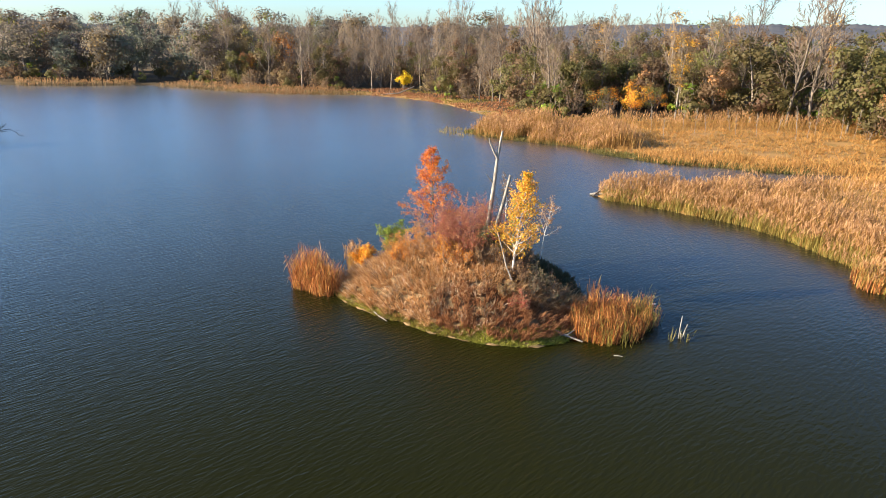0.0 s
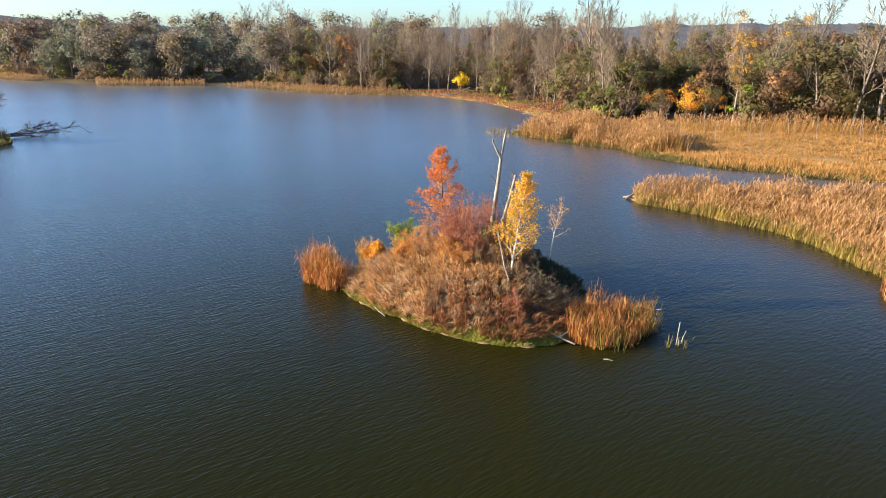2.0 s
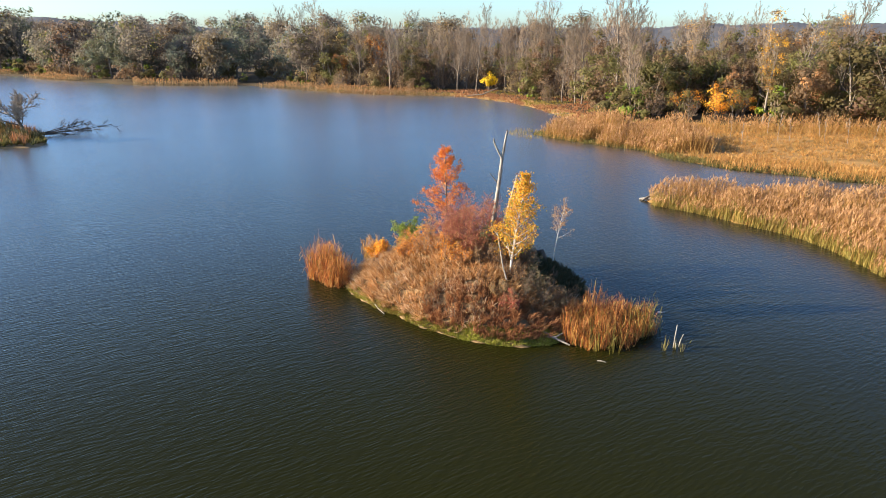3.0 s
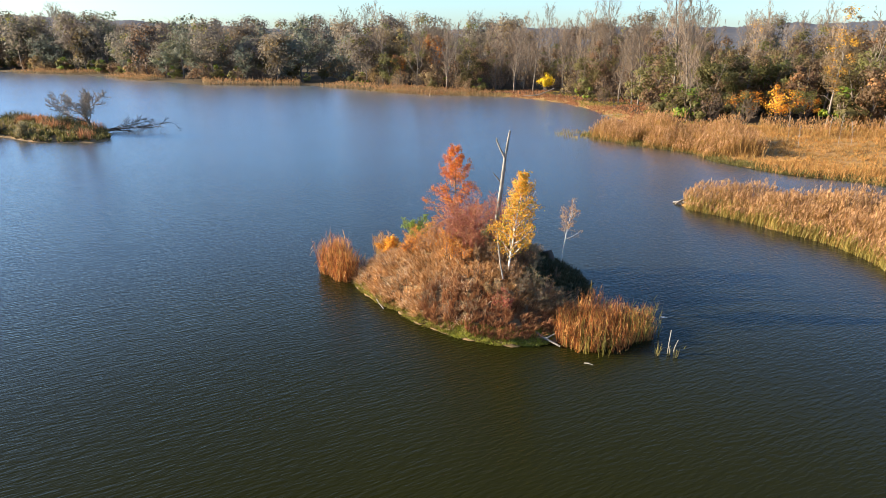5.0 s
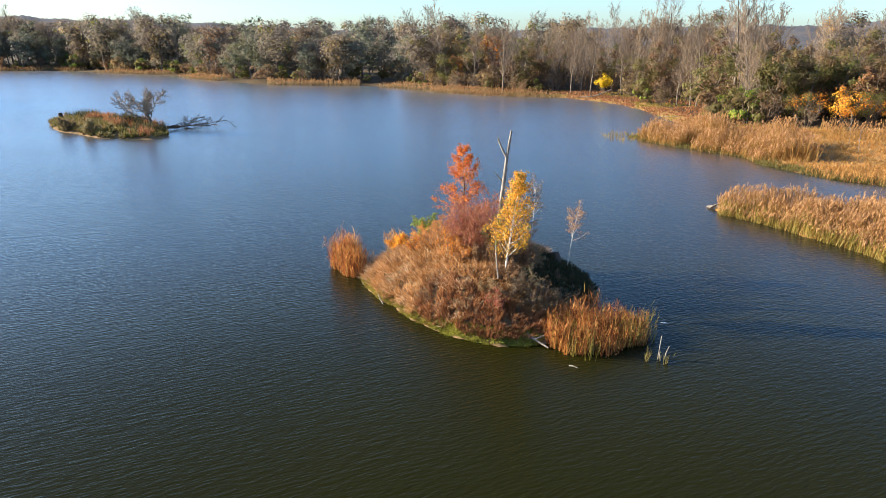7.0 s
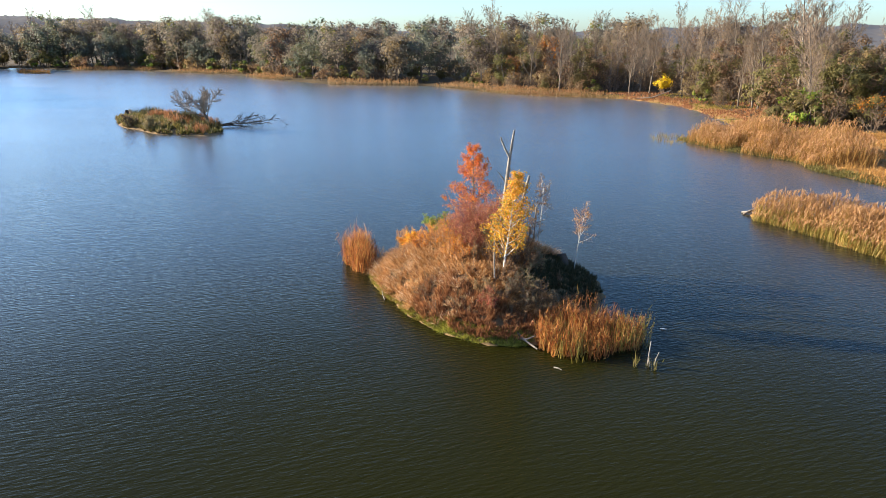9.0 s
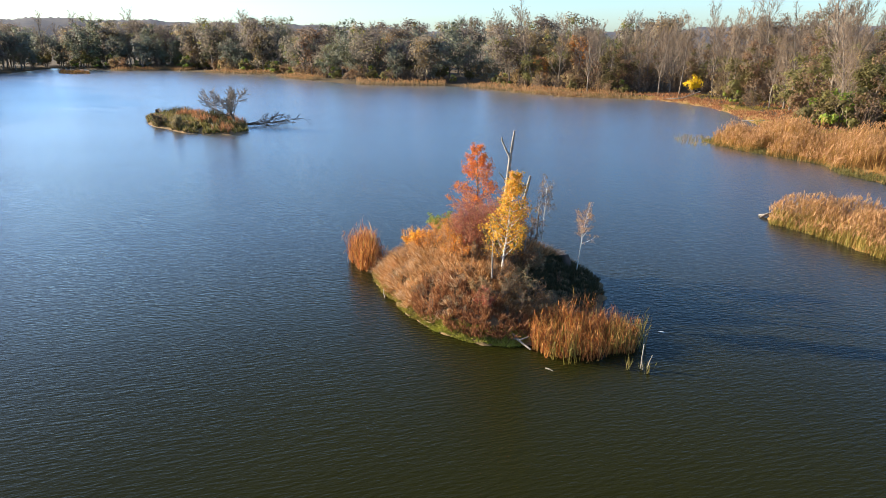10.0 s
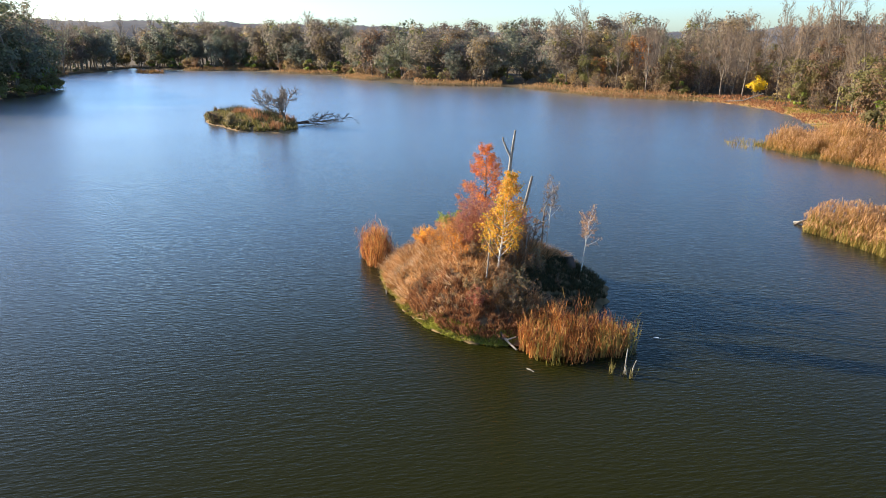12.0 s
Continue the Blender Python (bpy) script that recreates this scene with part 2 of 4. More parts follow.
def tube(s, pts, radii, sides=6, mat=0, cap=True):
    """One bent, tapering limb."""
    pts, radii = np.asarray(pts, float), np.asarray(radii, float)
    k = len(pts)
    d = unit(np.gradient(pts, axis=0))
    ref = np.where(np.abs(d[:, 2:3]) > 0.9, [[1.0, 0, 0]], [[0, 0, 1.0]])
    u = unit(np.cross(d, ref))
    w = np.cross(d, u)
    a = np.arange(sides) * 2 * math.pi / sides
    v = pts[:, None] + radii[:, None, None] * (np.cos(a)[None, :, None] * u[:, None] + np.sin(a)[None, :, None] * w[:, None])
    i, j = np.meshgrid(np.arange(k - 1), np.arange(sides), indexing="ij")
    q = np.stack([i * sides + j, i * sides + (j + 1) % sides, (i + 1) * sides + (j + 1) % sides, (i + 1) * sides + j], -1)
    s.add(v.reshape(-1, 3), q.reshape(-1, 4), mat)
    if cap:
        s.add(v[-1], [list(range(sides))], mat)


def tri_tubes(s, a, b, ra, rb, mat=0):
    """Many straight three-sided twigs at once."""
    a, b = np.asarray(a, float), np.asarray(b, float)
    if not len(a):
        return
    d = unit(b - a)
    ref = np.where(np.abs(d[:, 2:3]) > 0.9, [[1.0, 0, 0]], [[0, 0, 1.0]])
    u = unit(np.cross(d, ref))
    w = np.cross(d, u)
    ang = np.arange(3) * 2 * math.pi / 3
    ring = np.cos(ang)[None, :, None] * u[:, None] + np.sin(ang)[None, :, None] * w[:, None]
    v = np.concatenate([a[:, None] + np.reshape(ra, (-1, 1, 1)) * ring, b[:, None] + np.reshape(rb, (-1, 1, 1)) * ring], 1)
    base = np.arange(len(a))[:, None, None] * 6
    q = np.array([[0, 1, 4, 3], [1, 2, 5, 4], [2, 0, 3, 5]])[None] + base
    s.add(v.reshape(-1, 3), q.reshape(-1, 4), mat)


def blades(s, rng, base, tip, width, mat=0, bend=0.15):
    """Grass-like blades: a lower quad and a pointed upper part, bent sideways."""
    base, tip = np.asarray(base, float), np.asarray(tip, float)
    n = len(base)
    if not n:
        return
    a = rng.uniform(0, math.pi, n)
    side = np.stack([np.cos(a), np.sin(a), np.zeros(n)], -1) * np.reshape(width, (-1, 1)) * 0.5
    ln = np.linalg.norm(tip - base, axis=1, keepdims=True)
    mid = base * 0.45 + tip * 0.55
    mid[:, 2] += ln[:, 0] * bend * rng.uniform(0.2, 1, n)
    v = np.stack([base - side, base + side, mid + side * 0.8, mid - side * 0.8, tip], 1)
    o = np.arange(n)[:, None] * 5
    s.add(v.reshape(-1, 3), o + np.array([[0, 1, 2, 3]]), mat)
    s.f.append((o + np.array([[3, 2, 4]]) + s.n - n * 5, mat))


def leaves(s, rng, p, size, mat=0, droop=0.0, simple=False):
    """Lozenge-shaped leaves, turned at random."""
    p = np.asarray(p, float)
    n = len(p)
    if not n:
        return
    d = unit(rng.normal(size=(n, 3)) + [0, 0, -droop])
    e = unit(np.cross(d, rng.normal(size=(n, 3))))
    sz = size * rng.uniform(0.6, 1.3, (n, 1))
    if simple:
        v = np.stack([p - d * sz * 0.5, p + d * sz * 0.4 + e * sz * 0.42, p + d * sz * 0.4 - e * sz * 0.42], 1)
        s.add(v.reshape(-1, 3), np.arange(n)[:, None] * 3 + np.array([[0, 1, 2]]), mat)
        return
    v = np.stack([p, p + d * sz * 0.5 + e * sz * 0.36, p + d * sz, p + d * sz * 0.5 - e * sz * 0.36], 1)
    s.add(v.reshape(-1, 3), np.arange(n)[:, None] * 4 + np.array([[0, 1, 2, 3]]), mat)


def lobes(s, rng, centres, radius, per, size, mats):
    """Rounded sprays of foliage: small leaves that face outwards from each centre."""
    centres = np.asarray(centres, float)
    heart = centres.mean(0) - [0, 0, np.ptp(centres[:, 2]) * 0.2]
    for c in centres:
        rad = radius * rng.uniform(0.65, 1.25)
        n = int(per * rng.uniform(0.7, 1.3))
        d = unit(rng.normal(size=(n, 3)) + [0, 0, 0.25])
        p = c + d * rad * rng.uniform(0.3, 1.2, (n, 1)) * [1.15, 1.15, 0.85]
        nrm = unit(d * 0.9 + unit(c - heart) * 0.8 + rng.normal(size=(n, 3)) * 0.25)
        u = unit(np.cross(nrm, rng.normal(size=(n, 3))))
        w = np.cross(nrm, u)
        sz = size * rng.uniform(0.6, 1.3, (n, 1))
        v = np.stack([p - u * sz * 0.55, p + u * sz * 0.45 + w * sz * 0.45, p + u * sz * 0.45 - w * sz * 0.45], 1)
        s.add(v.reshape(-1, 3), np.arange(n)[:, None] * 3 + np.array([[0, 1, 2]]), mats[int(rng.integers(len(mats)))])


def grow(rng, height, radius, counts, ratios, spread, up, first, shape, lean=(0, 0), wander=0.03, start=(0, 0, 0)):
    """A branching skeleton: a list of (points, radii, level)."""
    limbs = []

    def run(p, d, length, r, level):
        steps = (9, 5, 3, 1)[level]
        pts, q, dd = [p], p, d
        for i in range(steps):
            dd = unit(dd + rng.normal(size=3) * wander * (1 + level) + np.array([0, 0, up[level]]) / steps)
            q = q + dd * length / steps
            pts.append(q)
        pts = np.array(pts)
        f = np.linspace(0, 1, steps + 1)
        limbs.append((pts, r * (1 - 0.82 * f), level))
        if level + 1 >= len(counts) + 1 or level >= len(counts):
            return
        n = counts[level]
        az = rng.uniform(0, 6.28)
        for k in range(n):
            t = first[level] + (0.98 - first[level]) * (k + rng.uniform(0, 1)) / n
            x = t * steps
            i = min(int(x), steps - 1)
            o = pts[i] + (pts[i + 1] - pts[i]) * (x - i)
            axis = unit(pts[i + 1] - pts[i])
            az += 2.4 + rng.uniform(-0.5, 0.5)
            u = unit(np.cross(axis, [0.3, 0.1, 1.0] if abs(axis[2]) < 0.9 else [1.0, 0.2, 0]))
            w = np.cross(axis, u)
            ang = radians(spread[level] + rng.uniform(-14, 14))
            nd = axis * math.cos(ang) + (u * math.cos(az) + w * math.sin(az)) * math.sin(ang)
            ln = length * ratios[level] * (shape(t) if level == 0 else (1.05 - 0.6 * t)) * rng.uniform(0.7, 1.2)
            run(o, nd, ln, r * (1 - 0.82 * t) * 0.55, level + 1)

    run(np.array(start, float), unit(np.array([lean[0], lean[1], 1.0])), height, radius, 0)
    return limbs


def make_tree(name, rng, limbs, bark, twig, leaf=None, per=0, size=0.1, scatter=0.1, thick=0.006, droop=0.0, leafy_from=2, leaf2=None, share2=0.0, far=False, spray=None):
    """A tree or bush as an Empty at its foot, with trunk, limbs, twigs and leaves."""
    root = new(name)
    top = max(l for _, _, l in limbs)
    s0, s2 = Soup(), Soup()
    pts = []
    for p, r, l in limbs:
        rr = np.maximum(r, thick)
        if l == 0:
            tube(s0, p, rr, 7)
        elif l == 1:
            tube(s0, p[::2] if far and len(p) > 4 else p, rr[::2] if far and len(p) > 4 else rr, 3 if far else 4, cap=False)
        else:
            if far:
                p, rr = p[[0, -1]], rr[[0, -1]]
            tri_tubes(s2, p[:-1], p[1:], rr[:-1], rr[1:])
        if l >= min(leafy_from, top):
            pts += list(zip(p[:-1], p[1:]))
    s0.build("trunk", bark, root, True)
    if leaf is not None and spray:
        share = [1] * 10 if not share2 else [2 if k < share2 * 10 else 1 for k in range(10)]
        lobes(s2, rng, spray[0], spray[1], spray[2], size, share)
    elif leaf is not None and per > 0 and pts:
        a, b = np.array([x[0] for x in pts]), np.array([x[1] for x in pts])
        n = int(len(a) * per)
        i = rng.integers(0, len(a), n)
        q = a[i] + (b[i] - a[i]) * rng.uniform(0, 1, (n, 1)) + rng.normal(size=(n, 3)) * scatter
        cut = int(len(q) * (1 - share2))
        leaves(s2, rng, q[:cut], size, 1, droop, far)
        if share2:
            leaves(s2, rng, q[cut:], size, 2, droop, far)
    if s2.n:
        tagged(s2.build("crown", [twig] + [m for m in (leaf, leaf2) if m], root), kind="stuff")
    return root


# ---- the lake basin ----
NORTH = [(-140, 16), (-146, 58), (-153, 73), (-170, 85), (-213, 98), (-241, 113), (-263, 133), (-282, 156), (-306, 182), (-259, 182), (-244, 197), (-206, 191),
         (-181, 190), (-145, 173), (-114, 161), (-102, 163), (-85, 171), (-70, 163), (-54, 156), (-43, 152), (-31, 154), (-23, 153),
         (-14.5, 146), (-9.2, 141), (-4.2, 132), (0.2, 120), (4.5, 110), (7, 101)]
EAST = [(-1, 92.5), (2.4, 88.6), (6, 85.4), (11.4, 82.3), (13.2, 80.8), (14.4, 76.8), (16, 75), (20.5, 70.8), (26, 69.2), (29, 67.2),
        (33, 66.4), (38, 65.6)]
SPIT = [(38, 63.4), (33, 61.2), (29, 58.4), (24, 55.6), (17, 55.8), (11.4, 55.8), (9.8, 54), (10.9, 52.6), (13.1, 51.4), (15.2, 49.6), (17, 47.8),
        (18.7, 46.3), (19.8, 44.9), (20.9, 42.2), (21.6, 39), (22.2, 36.6), (21, 33.2), (24, 30), (29, 22)]
SOUTH = [(36, 6), (36, -36), (0, -72), (-96, -72), (-170, -30)]
LAKE = np.array(NORTH + EAST + SPIT + SOUTH, float)


def shore_distance(x, y):
    """Metres from the shoreline: positive on land, negative over the lake."""
    x, y = np.asarray(x, float), np.asarray(y, float)
    best = np.full(x.shape, 1e9)
    inside = np.zeros(x.shape, bool)
    for (ax, ay), (bx, by) in zip(LAKE, np.roll(LAKE, -1, 0)):
        ex, ey = bx - ax, by - ay
        t = np.clip(((x - ax) * ex + (y - ay) * ey) / (ex * ex + ey * ey), 0, 1)
        best = np.minimum(best, np.hypot(x - ax - t * ex, y - ay - t * ey))
        if ey != 0:
            hit = (ay > y) != (by > y)
            inside ^= hit & (x < ex * (y - ay) / ey + ax)
    return np.where(inside, -best, best)


def wobble(x, y, s):
    return np.sin(x * s + 1.7 * np.sin(y * s * 0.7)) * 0.5 + np.sin(y * s * 1.3 + 2.1 * np.sin(x * s * 0.6 + 1)) * 0.5


def ground_z(x, y):
    d = shore_distance(x, y) + 0.5 * wobble(x, y, 0.8)
    land = 0.45 * (1 - np.exp(-np.maximum(d, 0) / 2.0)) + np.clip(d - 4, 0, 60) * 0.022 + 0.12 * wobble(x, y, 0.25) * np.clip(d / 5, 0, 1)
    land = land + np.clip(d - 60, 0, 240) * 0.012
    return np.where(d > 0, land, -1.6 * (1 - np.exp(np.minimum(d, 0) / 3.0)))


def axis(parts):
    return np.unique(np.concatenate([np.arange(a, b, s) for a, b, s in parts]))


def build_ground():
    gx = axis([(-3000, -400, 130), (-400, -100, 7), (-100, -12, 3.5), (-12, 60, 0.9), (60, 140, 5), (140, 3001, 130)])
    gy = axis([(-3000, -120, 160), (-120, 24, 8), (24, 96, 0.9), (96, 200, 2.2), (200, 420, 7), (420, 3001, 130)])
    x, y = np.meshgrid(gx, gy)
    z = ground_z(x, y)
    ny, nx = x.shape
    i, j = np.meshgrid(np.arange(ny - 1), np.arange(nx - 1), indexing="ij")
    q = np.stack([i * nx + j, i * nx + j + 1, (i + 1) * nx + j + 1, (i + 1) * nx + j], -1).reshape(-1, 4)
    s = Soup()
    v = np.stack([x, y, z], -1).reshape(-1, 3)
    cx, cy = v[q].mean(1)[:, 0], v[q].mean(1)[:, 1]
    d = shore_distance(cx, cy)
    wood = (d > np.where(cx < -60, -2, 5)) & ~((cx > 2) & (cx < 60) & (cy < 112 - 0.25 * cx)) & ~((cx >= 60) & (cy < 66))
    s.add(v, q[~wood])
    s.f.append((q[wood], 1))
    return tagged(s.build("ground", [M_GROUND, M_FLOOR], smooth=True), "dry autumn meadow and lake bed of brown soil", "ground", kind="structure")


build_ground()
s = Soup()
s.add([(-330, -90, 0), (60, -90, 0), (60, 215, 0), (-330, 215, 0)], [(0, 1, 2, 3)])
tagged(s.build("water", M_WATER), "olive lake water rippled by wind, mirroring the sky", "water", kind="structure")


SKYLINE = [(10, 45), (78, 44), (85, 38), (100, 34), (104, 31), (108, 28), (113, 21), (118, 27), (122, 31), (126, 35), (130, 38), (137, 41), (148, 45), (190, 40)]


def ridge(name, seed, dist, a0, a1, mat, label):
    """A far wooded skyline: an arc of rising ground with a gently uneven top."""
    rng = np.random.default_rng(seed)
    n = 1400
    a = np.radians(np.linspace(a0, a1, n))
    h = np.interp(np.degrees(a), *zip(*SKYLINE)) + 1.2 * np.sin(a * 57 + seed) + 0.8 * np.sin(a * 141)
    crest = h + np.convolve(rng.uniform(-1, 1, n + 6), np.ones(7) / 4.0, "valid") + rng.uniform(0, 1.8, n) * (rng.random(n) < 0.5)
    v = np.array([np.stack([np.cos(a) * (dist + o), np.sin(a) * (dist + o), top * f - (1 if f == 0 else 0)], -1)
                  for f, o, top in ((0, 0, h), (0.35, 40, h), (0.7, 100, h), (0.93, 160, h), (1, 200, crest), (0.9, 300, h))])
    i, j = np.meshgrid(np.arange(5), np.arange(n - 1), indexing="ij")
    q = np.stack([i * n + j, i * n + j + 1, (i + 1) * n + j + 1, (i + 1) * n + j], -1).reshape(-1, 4)
    s = Soup()
    s.add(v.reshape(-1, 3), q)
    tagged(s.build(name, mat, smooth=True), label, "hills", kind="structure")


ridge("backdrop_hills", 3, 1000, 10, 190, M_HAZE_HILL, "wooded hills far beyond the lake, tinted blue-grey for haze")


# ---- reeds and grass ----
def reed_bed(name, seed, xy, z, height, mats, label, plume=True, width=0.03, wind=(0.12, 0.02), leaf_share=1.6, category="reeds", tall=1.0, hang=-0.1):
    """A stand of reeds: stems, arching leaves and, on most, a nodding plume. mats: stem, leaf, plume."""
    rng = np.random.default_rng(seed)
    n = len(xy)
    base = np.column_stack([xy, z])
    patch = 0.85 + 0.2 * wobble(xy[:, 0], xy[:, 1], 0.9) + 0.15 * wobble(xy[:, 0] + 3, xy[:, 1], 1.7) + 0.14 * wobble(xy[:, 0], xy[:, 1], 2.9) + 0.1 * wobble(xy[:, 0], xy[:, 1], 6.0)
    h = height * rng.uniform(0.62, 1.08, n) * patch * tall
    tip = base + np.column_stack([rng.normal(wind[0], 0.13, n) * h, rng.normal(wind[1], 0.13, n) * h, h])
    s = Soup()
    blades(s, rng, base, tip, width * rng.uniform(0.5, 1.0, n), 0, 0.02)
    m = int(n * leaf_share)
    i = rng.integers(0, n, m)
    f = rng.uniform(0.1, 0.9, (m, 1))
    p = base[i] + (tip[i] - base[i]) * f
    a = rng.uniform(0, 6.28, m)
    ln = h[i] * rng.uniform(0.15, 0.36, m)
    q = p + np.column_stack([np.cos(a) * ln * 0.45 + wind[0] * ln, np.sin(a) * ln * 0.45, ln * rng.uniform(hang, 1.0, m)])
    blades(s, rng, p, q, width * rng.uniform(0.8, 1.5, m), 1, 0.25)
    if plume:
        k = rng.random(n) < 0.85
        t = tip[k]
        c = int(k.sum())
        d = np.column_stack([rng.normal(wind[0] * 2.5, 0.25, c), rng.normal(wind[1], 0.25, c), rng.uniform(0.2, 0.9, c)])
        for k in range(3):
            d = unit(d + rng.normal(size=(c, 3)) * 0.3)
            blades(s, rng, t - [0, 0, 0.08 * k], t + d * rng.uniform(0.12, 0.28, (c, 1)), width * 1.5, 2, 0.1)
    return tagged(s.build(name, mats), label, category, kind="stuff")


def scatter(rng, n, x0, x1, y0, y1, keep):
    """n points of a rectangle for which keep(x, y) holds."""
    got = []
    total = 0
    for _ in range(60):
        x, y = rng.uniform(x0, x1, n), rng.uniform(y0, y1, n)
        k = keep(x, y)
        got.append(np.column_stack([x[k], y[k]]))
        total += int(k.sum())
        if total >= n:
            break
    return np.concatenate(got)[:n]


def tufts(s, rng, xy, z, count, length, width, mat, flat=0.6, down=None):
    """Tussocks: arching blades from shared roots."""
    n = len(xy)
    i = np.repeat(np.arange(n), count)
    m = len(i)
    a = rng.uniform(0, 6.28, m)
    base = np.column_stack([xy[i], z[i]]) + np.column_stack([np.cos(a), np.sin(a), np.zeros(m)]) * rng.uniform(0, 0.08, (m, 1))
    ln = length * rng.uniform(0.5, 1.2, m) * np.repeat(rng.uniform(0.7, 1.3, n), count)
    out = flat * rng.uniform(0.3, 1.2, m)
    dx, dy = np.cos(a) * out, np.sin(a) * out
    if down is not None:
        dx, dy = dx + down[0][i], dy + down[1][i]
    tip = base + np.column_stack([dx * ln, dy * ln, ln * np.clip(1.0 - 0.7 * out, 0.1, 1)])
    blades(s, rng, base, tip, width * rng.uniform(0.6, 1.4, m), mat, 0.22)


# ---- the island ----
IC = (-0.7, 30.5)
RIM = [(0, 6.1), (23, 6.3), (46, 6.5), (65, 5.6), (95, 4.9), (135, 5.2), (163, 6.0), (185, 6.0), (209, 4.9), (236, 4.3), (266, 4.9),
       (285, 5.7), (298, 6.35), (310, 6.7), (329, 6.6), (360, 6.2)]
RIM_A, RIM_R = np.array([a for a, _ in RIM], float), np.array([r for _, r in RIM], float)


def island_r(x, y):
    a = np.degrees(np.arctan2(y - IC[1], x - IC[0])) % 360
    edge = np.interp(a, RIM_A, RIM_R) * (1 + 0.012 * np.sin(np.radians(a) * 23) + 0.01 * np.sin(np.radians(a) * 41))
    return np.hypot(x - IC[0], y - IC[1]) / edge


def island_z(x, y):
    r = island_r(x, y)
    east = np.clip((x - 0.5) / 3, 0, 1)
    z = 2.5 * (1 - np.clip(r, 0, 1) ** (1.75 - 0.15 * east)) + 0.08
    z = z + 0.10 * wobble(x, y, 2.1) * np.clip(1 - r, 0, 1) + 0.05 * wobble(x, y, 5.3) * np.clip(1 - r, 0, 1)
    return np.where(r > 1, 0.10 - (r - 1) * 5.0, z)


def build_island():
    n, k = 144, 44
    a = np.radians(np.arange(n) * 360 / n)
    v = [[IC[0], IC[1], island_z(np.array(IC[0]), np.array(IC[1]))]]
    for f in np.linspace(0, 1.25, k + 1)[1:]:
        rr = np.interp(np.degrees(a), RIM_A, RIM_R) * f
        x, y = IC[0] + np.cos(a) * rr, IC[1] + np.sin(a) * rr
        v.extend(np.column_stack([x, y, island_z(x, y)]))
    s = Soup()
    v = np.array([np.asarray(p, float).reshape(3) for p in v])
    i, j = np.meshgrid(np.arange(k - 1), np.arange(n), indexing="ij")
    q = np.stack([1 + i * n + j, 1 + (i + 1) * n + j, 1 + (i + 1) * n + (j + 1) % n, 1 + i * n + (j + 1) % n], -1).reshape(-1, 4)
    s.add(v, q)
    jj = np.arange(n)
    s.f.append((np.stack([np.zeros(n, int), 1 + jj, 1 + (jj + 1) % n], -1), 0))
    tagged(s.build("island", M_MOUND, smooth=True), "low rounded mound of brown earth rising from the lake", "island", kind="structure")


build_island()


def island_grass():
    rng = np.random.default_rng(5)
    s = Soup()
    # Dry grass skips the east slope, left to grass coloured dark as shade.
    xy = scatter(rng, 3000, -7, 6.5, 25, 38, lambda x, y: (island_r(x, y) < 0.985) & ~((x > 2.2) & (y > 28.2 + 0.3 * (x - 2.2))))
    x, y = xy.T
    z = island_z(x, y) - 0.02
    down = ((x - IC[0]) * 0.09, (y - IC[1]) * 0.09)
    rust = wobble(x, y, 0.75) + 0.35 * (x - 0.5) / 3 - 0.3 * (y - 28) / 3 > 0.35
    tufts(s, rng, xy[~rust], z[~rust], 18, 0.5, 0.028, 0, 0.75, (down[0][~rust], down[1][~rust]))
    tufts(s, rng, xy[rust], z[rust], 18, 0.45, 0.028, 1, 0.5, (down[0][rust], down[1][rust]))
    pale = (wobble(x + 1, y, 2.3) > 0.3) & (rng.random(len(x)) < 0.55) & (x < 1.5)
    tufts(s, rng, xy[pale], z[pale], 12, 0.55, 0.024, 2, 0.85, (down[0][pale], down[1][pale]))
    tagged(s.build("dry_grass", [M_GRASS, M_RUSSET, M_STRAW]), "matted straw-brown dry grass and russet herbs covering the island", "grass", kind="stuff")
    s = Soup()
    for a0, a1, n, reach, length, mat in ((272, 316, 1100, 0.90, 0.16, 0), (175, 275, 1000, 0.955, 0.12, 1), (175, 338, 500, 0.95, 0.16, 0)):
        a = rng.uniform(radians(a0), radians(a1), n)
        e = np.interp(np.degrees(a), RIM_A, RIM_R) * rng.uniform(reach, 1.02, n)
        xy = np.column_stack([IC[0] + np.cos(a) * e, IC[1] + np.sin(a) * e])
        tufts(s, rng, xy, np.maximum(island_z(*xy.T), 0.0) - 0.01, 9, length, 0.03, mat, 1.0)
    tagged(s.build("green_grass", [M_MOSS, M_REED_GREEN]), "short yellow-green grass fringing the island waterline", "grass", kind="stuff")
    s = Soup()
    # East slope: shade is put into the grass colour here.
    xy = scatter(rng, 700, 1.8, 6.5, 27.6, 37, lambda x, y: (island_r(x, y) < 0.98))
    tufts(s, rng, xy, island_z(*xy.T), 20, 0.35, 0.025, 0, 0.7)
    tagged(s.build("dull_grass", M_DULL_SHADE_GRASS), "green grass coloured darker to deepen the shaded side of the island", "grass", kind="stuff")


island_grass()


def blob(rng, cx, cy, rx, ry, n, power=0.5):
    a, f = rng.uniform(0, 6.28, n), rng.uniform(0, 1, n) ** power
    edge = 1 + 0.14 * np.sin(a * 3 + cx) + 0.1 * np.sin(a * 5 + cy)
    return np.column_stack([cx + np.cos(a) * rx * f * edge, cy + np.sin(a) * ry * f * edge])


